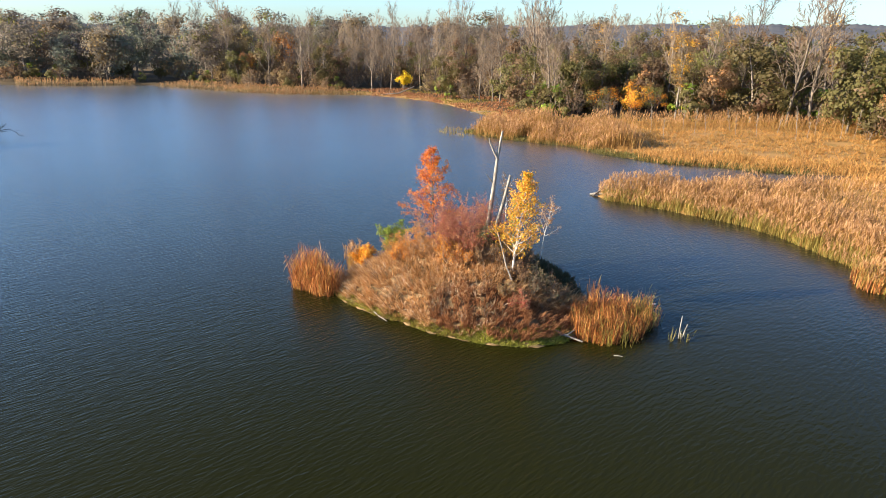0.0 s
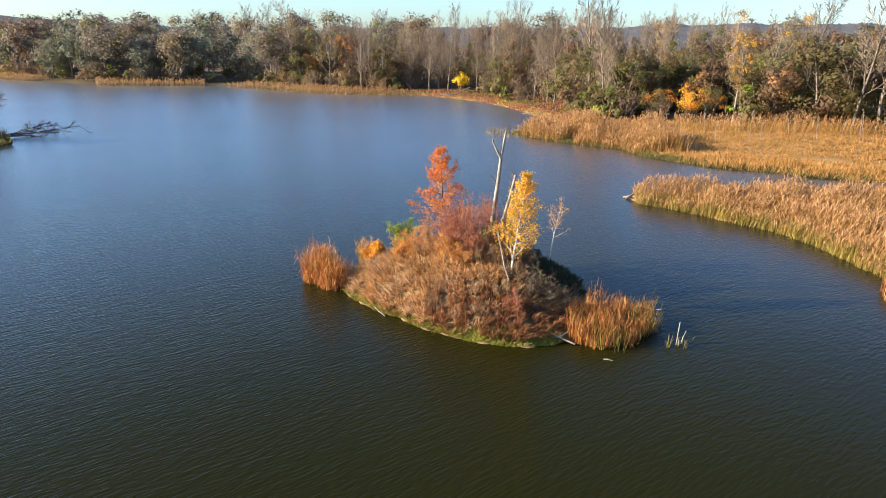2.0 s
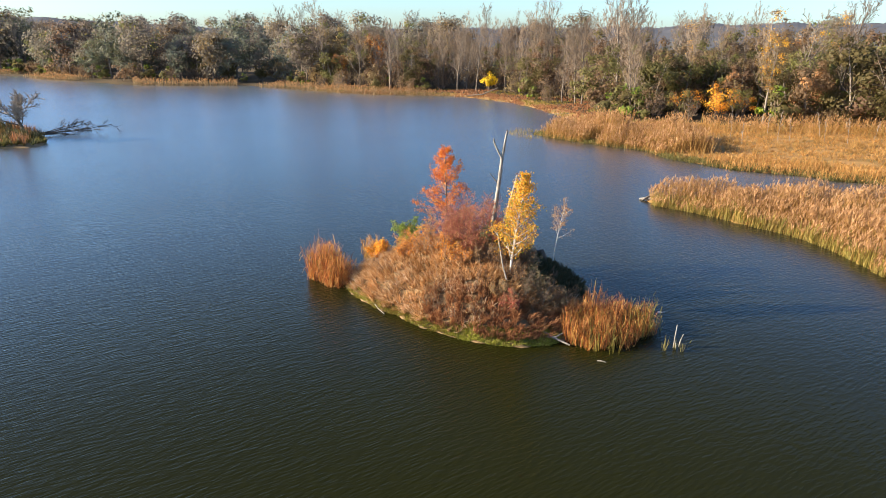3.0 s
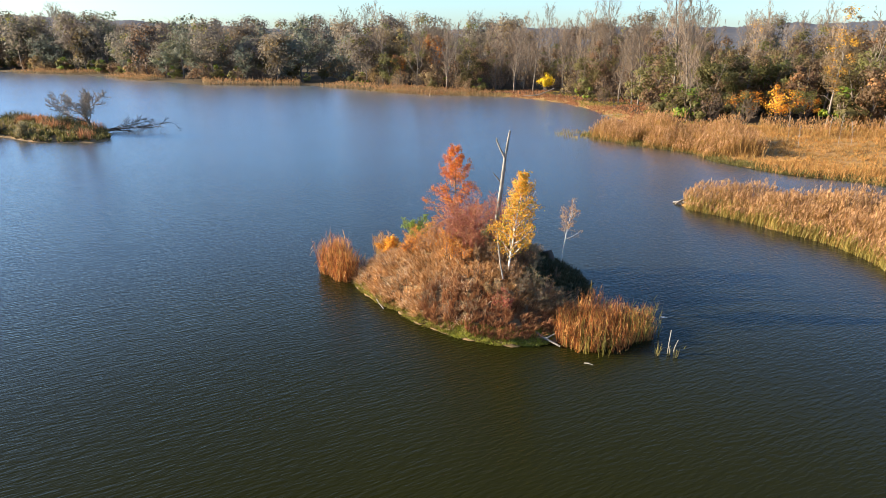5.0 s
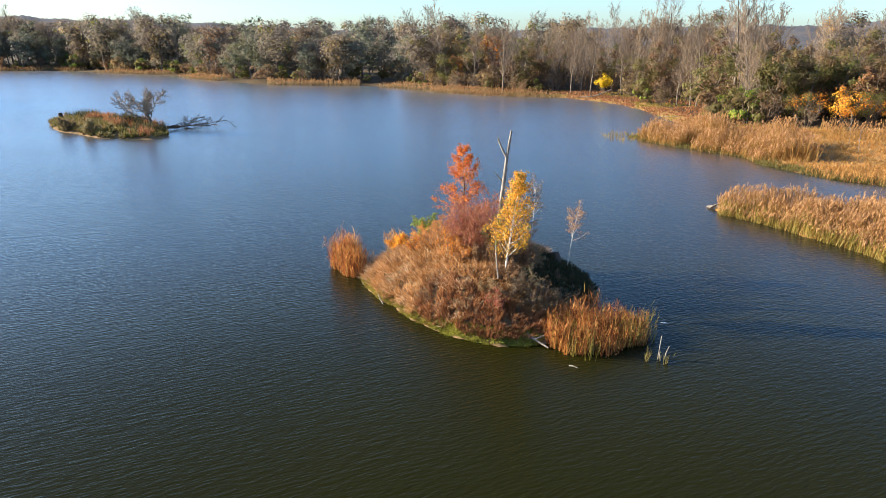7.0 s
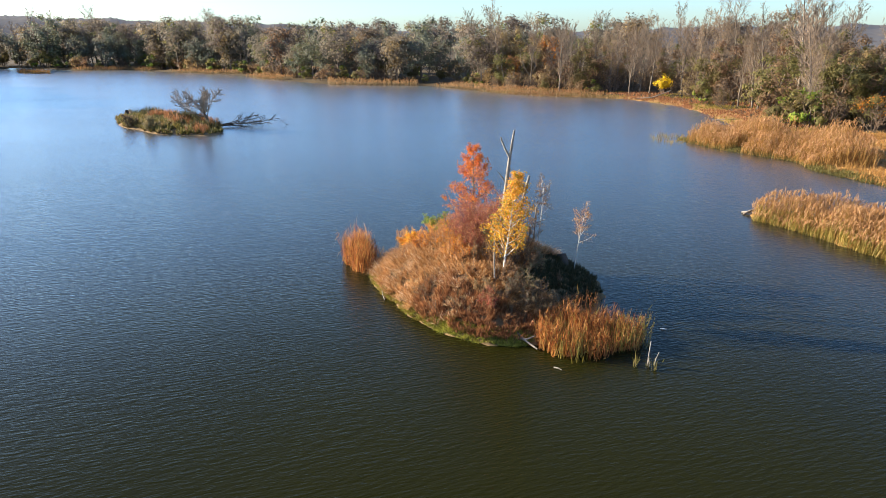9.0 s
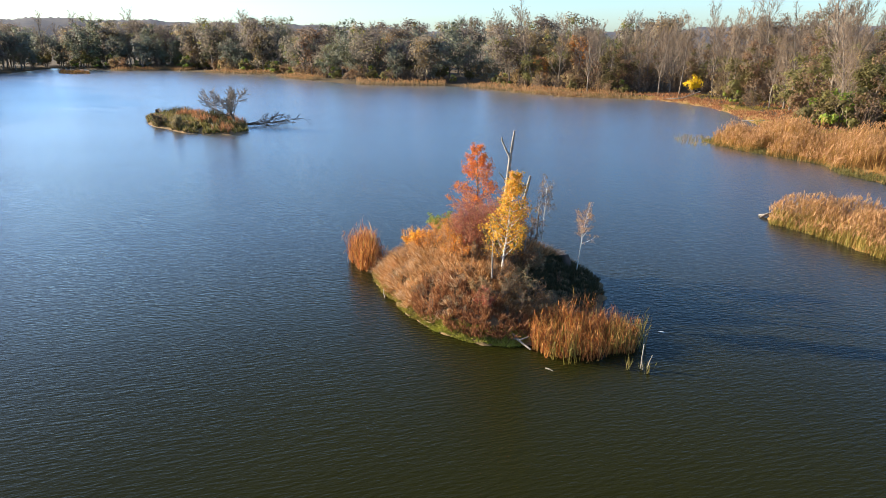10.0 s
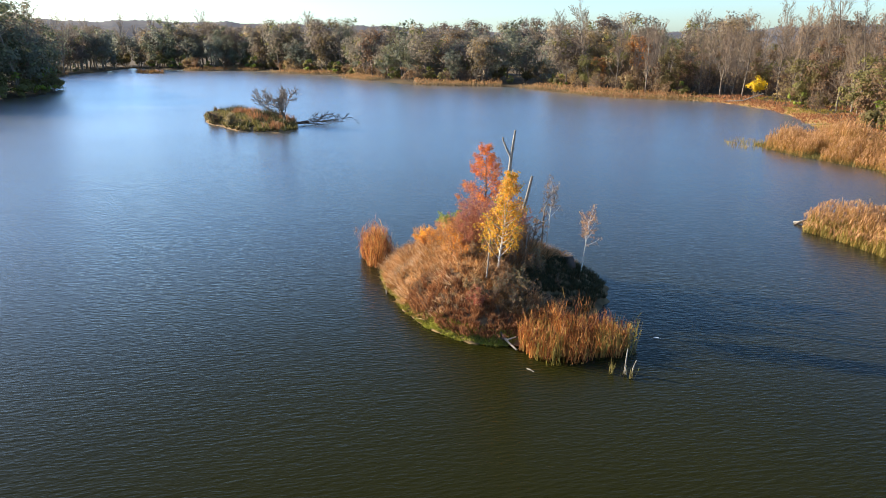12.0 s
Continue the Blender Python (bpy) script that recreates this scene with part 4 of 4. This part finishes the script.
reed_bed("corner_reeds", 74, xy, np.maximum(ground_z(*xy.T), -0.2), 1.3, [M_CATTAIL, M_REED, M_PLUME], "orange-brown reed clump at the water's edge", False, 0.05)

xy = scatter(rng, 6500, -2, 24, 78, 106, lambda x, y: land(x, y, -0.5, 9) & (y < 97 - 0.45 * x) & (y > 86 - 0.62 * x) & (x < 19.5) & (wobble(x, y, 0.55) > -0.75))
reed_bed("bank_reeds", 75, xy, np.maximum(ground_z(*xy.T), -0.2), 2.75, [M_REED, M_REED, M_PLUME], "broad stand of tawny reeds on the bank", True, 0.045, leaf_share=2.2,
         tall=0.5 + 0.62 * np.sqrt(np.clip(shore_distance(*xy.T) / 4.5, 0, 1)) * (0.8 + 0.3 * np.sin(xy[:, 0] * 0.85 + 0.6)) + 0.07 * wobble(xy[:, 0], xy[:, 1], 1.1))
xy = scatter(rng, 220, -6, 2, 88, 96, lambda x, y: land(x, y, -4.0, -0.3))
reed_bed("water_grass", 76, xy, np.full(len(xy), -0.1), 0.8, [M_REED_GREEN, M_REED, M_PLUME], "sparse yellowed rushes in shallow water", False, 0.06)
xy = scatter(rng, 5200, 18, 60, 57, 100, lambda x, y: land(x, y, -0.4, 4.0) & (y < 76))
reed_bed("bank_grass", 77, xy, np.maximum(ground_z(*xy.T), -0.2), 0.9, [M_MEADOW, M_MEADOW, M_PLUME], "golden sedge along the bank", False, 0.05)
s = Soup()
xy = scatter(rng, 3200, -3, 34, 57, 98, lambda x, y: land(x, y, -0.4, 1.6))
tufts(s, rng, xy, np.maximum(ground_z(*xy.T), -0.05), 8, 0.42, 0.045, 0, 0.7)
tagged(s.build("bank_edge_grass", M_SEDGE), "short olive sedge along the waterline of the bank", "grass", kind="stuff")
xy = scatter(rng, 2600, 22, 75, 84, 104, lambda x, y: land(x, y, 8, 60) & (y > 96 - 0.14 * (x - 22)) & (y < 104 - 0.14 * (x - 22)))
reed_bed("back_reeds", 78, xy, ground_z(*xy.T), 2.0, [M_REED, M_REED, M_PLUME], "line of pale plumed reeds at the wood's edge", True, 0.045)
s = Soup()
xy = scatter(rng, 11000, 12, 72, 56, 106, lambda x, y: land(x, y, 0.5, 60) & (wobble(x, y, 0.35) > -0.85))
high, kind = wobble(*xy.T, 0.9) > 0.25, wobble(xy[:, 0] + 9, xy[:, 1], 0.4)
for pick, size, mat in ((~high, 0.43, 0), (high & (kind < 0.1), 0.85, 1), (high & (kind >= 0.1), 0.7, 0)):
    tufts(s, rng, xy[pick], ground_z(*xy[pick].T), 8, size, 0.035, mat, 0.7)
tagged(s.build("meadow_grass", [M_MEADOW, M_REED]), "tall golden dry grass covering the meadow", "grass", kind="stuff")

xy = scatter(rng, 8000, -262, -20, 98, 205, lambda x, y: land(x, y, -2.2, 4.5) & (wobble(x, y, 0.12) > -0.35 + 0.1 * (x < -100)))
reed_bed("shore_reeds", 79, xy, np.maximum(ground_z(*xy.T), -0.1), 1.5, [M_FADED, M_SEDGE, M_PLUME], "tawny reeds and sedge fringing the far shore", True, 0.075, leaf_share=1.2)
s = Soup()
xy = scatter(rng, 4200, -60, 24, 96, 175, lambda x, y: land(x, y, -0.2, 14))
dry = wobble(*xy.T, 0.3) > -0.1
tufts(s, rng, xy[dry], ground_z(*xy[dry].T), 7, 0.5, 0.08, 0, 0.6)
tufts(s, rng, xy[~dry], ground_z(*xy[~dry].T), 7, 0.35, 0.08, 1, 0.6)
tagged(s.build("bank_herbs", [M_RUSSET, M_REED_GREEN]), "brown dry herbs and grass below the wood", "grass", kind="stuff")
xy = blob(rng, -252, 158, 9, 3.5, 500)
reed_bed("islet_reeds", 80, xy, np.full(len(xy), -0.1), 1.8, [M_REED, M_RUSSET, M_PLUME], "low reddish reed islet near the far bank", False, 0.2)


# ---- trees ----
TALL = lambda t: 1.05 - 0.55 * t


def bare_tree(seed, h, spread1, twig, leaf=None, per=0.0, size=0.3, label="", name="bare_tree", counts=(20, 6, 5)):
    rng = np.random.default_rng(seed)
    limbs = grow(rng, h, h * 0.013, counts, (0.42, 0.42, 0.55), (spread1, 36, 36), (0, 0.65, 0.45, 0.2), (0.2, 0.15, 0.1), TALL, (rng.normal() * 0.03, rng.normal() * 0.03), 0.035)
    ob = make_tree(name, rng, limbs, M_BARK, twig, leaf, per, size, 0.3, 0.028, 0.2, leafy_from=3, far=True)
    return tagged(ob, label, "tree", "trees along the lakeshore")


def crown_centres(rng, h, n, low, width):
    """Centres of foliage sprays: several rounded masses of uneven size that merge into one billowy crown."""
    mid = (1 + low) / 2
    masses = [(np.array([0, 0, h * mid]), h * width * 0.8, h * (1 - low) * 0.46)]
    for k in range(6):
        a, o, z = k * 2.4 + rng.uniform(-0.4, 0.4), h * width * rng.uniform(0.35, 0.75), low + (1 - low) * rng.uniform(0.18, 0.8)
        masses.append((np.array([math.cos(a) * o, math.sin(a) * o, h * z]), h * width * rng.uniform(0.35, 0.55), h * (1 - low) * rng.uniform(0.16, 0.28)))
    out = []
    for k in range(n):
        c, rx, rz = masses[0 if k % 3 == 0 else 1 + k % 6]
        d = unit(rng.normal(size=3))
        p = c + d * rng.uniform(0.5, 1.0) * [rx, rx, rz]
        out.append([p[0], p[1], min(max(p[2], h * low), h * 0.97)])
    return np.array(out)


def leafy_tree(seed, h, leaf, leaf2, share2, size, ratio, label, name="leafy_tree", low=0.14, bark=None, n_lobes=46, lobe=0.085, per_lobe=60):
    rng = np.random.default_rng(seed)
    limbs = grow(rng, h * 0.84, h * 0.014, (11, 4), (ratio, 0.5), (55, 45), (0, 0.35, 0.2), (max(low, 0.1), 0.1), lambda t: 1.1 - 0.6 * t, (rng.normal() * 0.03, rng.normal() * 0.03), 0.04)
    spray = (crown_centres(rng, h, n_lobes, low, ratio), h * lobe, per_lobe)
    ob = make_tree(name, rng, limbs, bark or M_BARK, M_TWIG_DARK, leaf, 1, size, 0, 0.022, leaf2=leaf2, share2=share2, far=True, spray=spray)
    return tagged(ob, label, "tree", "trees along the lakeshore")


PROTO = {
    "bare": [bare_tree(101, 18, 34, M_TWIG, label="tall bare grey-brown tree with fine upswept twigs"),
             bare_tree(102, 17, 30, M_TWIG, L_BROWN, 1.2, 0.17, "tall bare tree keeping a few withered leaves"),
             bare_tree(103, 16, 44, M_TWIG, label="broad bare dark-twigged tree")],
    "brown": [leafy_tree(111, 14, L_BROWN, L_OLIVE, 0.3, 0.36, 0.30, "round-crowned tree with withered brown leaves"),
              leafy_tree(112, 13, L_BROWN, L_RUST, 0.2, 0.36, 0.28, "round-crowned tree with brown and rusty leaves")],
    "olive": [leafy_tree(121, 12, L_OLIVE, L_BROWN, 0.2, 0.36, 0.36, "broad willow with dull olive leaves", "willow_tree", 0.06),
              leafy_tree(122, 11, L_OLIVE, L_BROWN, 0.1, 0.36, 0.38, "broad willow with olive green leaves", "willow_tree", 0.05)],
    "gold": [leafy_tree(141, 15, L_BROWN, L_GOLD, 0.3, 0.2, 0.15, "tall birch with golden leaves", "birch_tree", 0.3, bark=M_PALEBARK, n_lobes=40, lobe=0.055, per_lobe=54)],
    "orange": [leafy_tree(151, 11, L_RUST, L_ORANGE, 0.2, 0.32, 0.2, "narrow tree with orange-brown leaves", low=0.08, lobe=0.07)],
    "shrub": [bush("shrub", 0, 0, 3.2, 2.6, 161, M_TWIG, L_BROWN, 5, 0.26, "brown-twigged thicket shrub with withered leaves", z=0, stems=7, thick=0.025, counts=(4, 3), far=True),
              bush("shrub", 0, 0, 3.0, 2.6, 162, M_TWIG_DARK, L_OLIVE, 6.5, 0.28, "thicket shrub with dull olive leaves", z=0, stems=7, thick=0.025, counts=(4, 3), far=True),
              bush("shrub", 0, 0, 2.6, 2.2, 163, M_TWIG_DARK, L_OLIVE, 6.5, 0.28, "thicket shrub with yellow-green leaves", z=0, stems=7, thick=0.025, counts=(4, 3), far=True, leaf2=L_GREEN, share2=0.15)],
}
PROTO["far_brown"] = [leafy_tree(181, 14, L_HAZE_BROWN, L_OLIVE, 0.2, 0.44, 0.32, "round-crowned brown tree on the far shore", n_lobes=64, lobe=0.105, per_lobe=34),
                      leafy_tree(182, 13, L_HAZE_BROWN, L_BROWN, 0.3, 0.44, 0.30, "round-crowned withered tree on the far shore", n_lobes=64, lobe=0.105, per_lobe=34)]
PROTO["far_olive"] = [leafy_tree(183, 12, L_HAZE_GREEN, L_HAZE_BROWN, 0.2, 0.44, 0.37, "broad olive willow on the far shore, greyed for haze", "willow_tree", 0.06, n_lobes=64, lobe=0.105, per_lobe=34)]
PROTO["far_dark"] = [leafy_tree(184, 16, L_DARK, L_HAZE_GREEN, 0.4, 0.46, 0.32, "dark full-crowned tree on the far shore", low=0.08, n_lobes=40, lobe=0.09, per_lobe=46)]
PROTO["far_bare"] = [bare_tree(185, 17, 38, M_TWIG, L_HAZE_BROWN, 2.2, 0.24, "bare tree with a few leaves on the far shore", counts=(16, 5, 4))]
PROTO["thicket"] = [bush("shrub", 0, 0, 3.4, 2.8, 164, M_TWIG_DARK, L_BROWN, 1.6, 0.22, "tangled bare brown thicket of fine twigs", z=0, stems=12, thick=0.022, counts=(6, 4), far=True)]
USED = set()


def plant(kind, x, y, scale, rng, which=None, label=""):
    """Stands one more tree of a kind at x, y; the first of each model is the model itself."""
    pick = PROTO[kind][which if which is not None else int(rng.integers(len(PROTO[kind])))]
    z = float(ground_z(np.array(x), np.array(y))) - 0.1
    m = Matrix.LocRotScale((x, y, z), Euler((0, 0, rng.uniform(0, 6.28))), (scale * rng.uniform(0.9, 1.1), scale * rng.uniform(0.9, 1.1), scale))
    if pick.name not in USED:
        USED.add(pick.name)
        pick.matrix_basis = m
        ob = pick
    else:
        ob = copy_thing(pick, m)
        ob.matrix_basis = m
    tagged(ob, group="shrubs along the lakeshore" if kind in ("shrub", "thicket") else "trees along the lakeshore")
    if label:
        ob["label"] = label
    return ob


rng = np.random.default_rng(200)
# trees that stand out one by one
plant("bare", -1.8, 158, 1.12, rng, 0)
plant("bare", -4.5, 160, 1.0, rng, 1)
plant("bare", 11.2, 127, 1.18, rng, 0)
plant("bare", 14.0, 129, 1.05, rng, 1)
plant("gold", 40, 138, 1.25, rng)
plant("gold", 27, 150, 1.1, rng)
plant("gold", 55, 150, 1.2, rng)
plant("bare", 45, 98, 1.1, rng, 2)
plant("bare", 49, 100, 1.2, rng, 1)
plant("gold", 53, 104, 1.15, rng)
plant("brown", 52, 84, 0.62, rng, 1)
plant("brown", 57, 87, 0.8, rng, 0)
plant("bare", 36, 108, 0.9, rng, 2)
plant("far_bare", -277, 206, 1.4, rng)
plant("far_bare", -303, 198, 1.3, rng)
plant("gold", 36, 128, 1.0, rng)
plant("orange", -57, 170, 0.85, rng)
plant("orange", -50, 178, 1.35, rng)
OA = "spreading bush with orange and yellow leaves at the wood's edge"
for k, (x, y, h, w) in enumerate(((21.5, 111.0, 5.0, 4.2), (25.5, 110.2, 5.4, 4.4), (29.5, 110.2, 4.6, 3.6), (48.5, 133, 7.0, 4.5))):
    bush("orange_bush", x, y, h, w, 173 + k, M_TWIG_DARK, L_ORANGE if k != 3 else L_GOLD, 13, 0.2, OA, z=1.0, stems=8, thick=0.025, counts=(5, 3), far=True, leaf2=L_OLIVE if k in (0, 2) else L_GOLD, share2=0.5)
b = bush("yellow_bush", -16.6, 159.5, 4.0, 2.8, 171, M_TWIG_DARK, L_YELLOW, 14, 0.26, "bright yellow bush at the foot of the wood", z=1.2, stems=7, thick=0.025, counts=(4, 3), far=True)
b = bush("leaning_bush", 21, 107.5, 4.2, 2.6, 172, M_TWIG_DARK, None, 0, 0.2, "bare dark bush leaning over the reeds", z=0.6, stems=6, thick=0.03, counts=(6, 5))


def forest(rng, n, gap, box, keep, kinds, sizes):
    """Dart-thrown trees that keep a gap from each other."""
    placed = np.zeros((0, 2))
    tries = 0
    while len(placed) < n and tries < n * 60:
        tries += 1
        x, y = rng.uniform(box[0], box[1]), rng.uniform(box[2], box[3])
        if not keep(x, y) or (len(placed) and np.min(np.hypot(placed[:, 0] - x, placed[:, 1] - y)) < gap):
            continue
        placed = np.vstack([placed, [x, y]])
        names, weight = kinds(x, y)
        kind = names[int(rng.choice(len(names), p=np.array(weight) / sum(weight)))]
        plant(kind, x, y, rng.uniform(*sizes) * {"bare": 0.86, "gold": 0.9, "far_bare": 0.8}.get(kind, 1.0), rng)


def wooded(x, y, d0, d1):
    d = float(shore_distance(np.array(x), np.array(y)))
    if not d0 < d < d1:
        return False
    if math.hypot(x + 16.3, y - 158) < 5.5 or math.hypot(x - 24, y - 110) < 8.5:
        return False
    if 2 < x < 50 and y < 112 - 0.25 * x:
        return False
    return not (x >= 50 and y < 66)


def mixed(x, y):
    if x < -165:
        return ("far_dark", "far_brown", "far_bare", "far_olive"), (3, 3, 2, 2)
    if x < -65:
        return ("far_brown", "far_olive", "far_bare", "far_dark"), (4, 4, 1.2, 1.2)
    if x < 15:
        return ("bare", "brown", "olive", "thicket"), (8, 1.6, 1.4, 0.5)
    return ("olive", "bare", "brown", "gold"), (6.5, 2.0, 3.2, 0.3)


forest(rng, 62, 4.2, (-222, -140, 22, 116), lambda x, y: wooded(x, y, 1.5, 24), lambda x, y: (("far_dark", "far_bare", "far_brown", "far_olive"), (4, 3, 1.5, 2)), (1.25, 1.6))
forest(rng, 36, 2.4, (-250, -140, 30, 130), lambda x, y: wooded(x, y, -0.5, 4), lambda x, y: (("shrub",), (1,)), (1.3, 2.2))
forest(rng, 55, 5.0, (-330, -190, 180, 240), lambda x, y: wooded(x, y, 5, 34), mixed, (1.2, 1.7))
forest(rng, 20, 6.5, (-345, -262, 140, 215), lambda x, y: wooded(x, y, 4, 30), mixed, (1.0, 1.4))
forest(rng, 108, 4.6, (-262, -60, 150, 240), lambda x, y: wooded(x, y, 6, 38), mixed, (0.8, 1.4))
forest(rng, 95, 3.8, (-62, 16, 118, 215), lambda x, y: wooded(x, y, 9, 40), mixed, (0.7, 1.12))
forest(rng, 84, 3.4, (12, 38, 66, 160), lambda x, y: wooded(x, y, 8, 60), mixed, (0.7, 1.08))
forest(rng, 88, 3.9, (38, 95, 66, 160), lambda x, y: wooded(x, y, 8, 60), mixed, (0.85, 1.28))
FAR = lambda x, y: (("far_brown", "far_olive", "far_bare"), (5, 4, 2))
forest(rng, 90, 6.5, (-340, 140, 205, 330), lambda x, y: wooded(x, y, 36, 120), FAR, (1.1, 1.6))
forest(rng, 40, 3.0, (-330, -150, 170, 215), lambda x, y: wooded(x, y, 3, 16), lambda x, y: (("shrub",), (1,)), (1.2, 2.2))
forest(rng, 60, 2.8, (8, 80, 66, 130), lambda x, y: wooded(x, y, 6, 40), lambda x, y: (("shrub",), (1,)), (1.2, 2.2))
thicket = lambda x, y: (("thicket", "shrub"), (3, 2) if x > -62 else (1, 3))
forest(rng, 80, 2.8, (-275, 0, 110, 215), lambda x, y: wooded(x, y, 4, 12), thicket, (0.8, 1.5))
forest(rng, 58, 3.6, (-250, 90, 66, 205), lambda x, y: wooded(x, y, 10, 26), thicket, (1.3, 2.3))


forest(rng, 55, 3.4, (-66, 18, 116, 205), lambda x, y: wooded(x, y, 12, 34), lambda x, y: (("thicket", "shrub"), (3, 1)), (1.4, 2.2))
for k in range(34):
    x = 9 + k * 1.75
    if not 18.5 < x < 32:
        plant("shrub" if k % 4 else "thicket", x, 112.5 - 0.25 * x + rng.uniform(1.0, 5.0), rng.uniform(0.75, 1.35), rng)
forest(rng, 36, 5.5, (-335, -222, 96, 170), lambda x, y: wooded(x, y, 4, 40), FAR, (1.2, 1.6))


for model in [m for ms in PROTO.values() for m in ms if m.name not in USED]:
    for ob in [*model.children_recursive, model]:
        bpy.data.objects.remove(ob)


# ---- saplings and stakes on the meadow ----
def meadow_saplings():
    rng = np.random.default_rng(301)
    for k in range(15):
        x, y = rng.uniform(24, 50), rng.uniform(76, 94)
        if y < 90 - 0.45 * (x - 24):
            y += 9
        h = rng.uniform(2.2, 4.2)
        limbs = grow(rng, h, 0.026, (6, 3), (0.2, 0.5), (32, 40), (0, 0.3, 0.1), (0.4, 0.2), TALL, (rng.normal() * 0.06, rng.normal() * 0.06), 0.03)
        ob = make_tree("sapling", rng, limbs, M_PALEBARK, M_TWIG, None, 0, 0.1, 0.1, 0.018)
        ob.matrix_basis = pose(x, y, float(ground_z(np.array(x), np.array(y))) - 0.05)
        tagged(ob, "thin bare pale-stemmed birch sapling in dry grass", "tree", "birch saplings on the meadow")


meadow_saplings()
loose_stick("fallen_log", [(-21, 152.5, 0.3), (-17, 152.2, 0.7), (-13.5, 153.5, 2.2)], (0.12, 0.14, 0.1), M_DEADWOOD, "pale fallen trunk on the far shore")
loose_stick("fallen_log", [(-0.6, 119.6, 0.05), (1.0, 119.2, 0.2), (3.0, 118.5, 0.4)], (0.06, 0.07, 0.07), M_DEADWOOD, "pale log reaching into the lake")
loose_stick("fallen_log", [(9.75, 54.35, 0.05), (10.2, 54.2, 0.16), (11.0, 53.9, 0.2)], (0.10, 0.12, 0.1), M_DEADWOOD, "grey weathered log at the tip of the spit")
loose_stick("fallen_log", [(9.9, 53.8, 0.04), (10.2, 54.0, 0.24), (10.6, 54.3, 0.4)], (0.06, 0.08, 0.06), M_BARK, "dark broken branch at the tip of the spit")
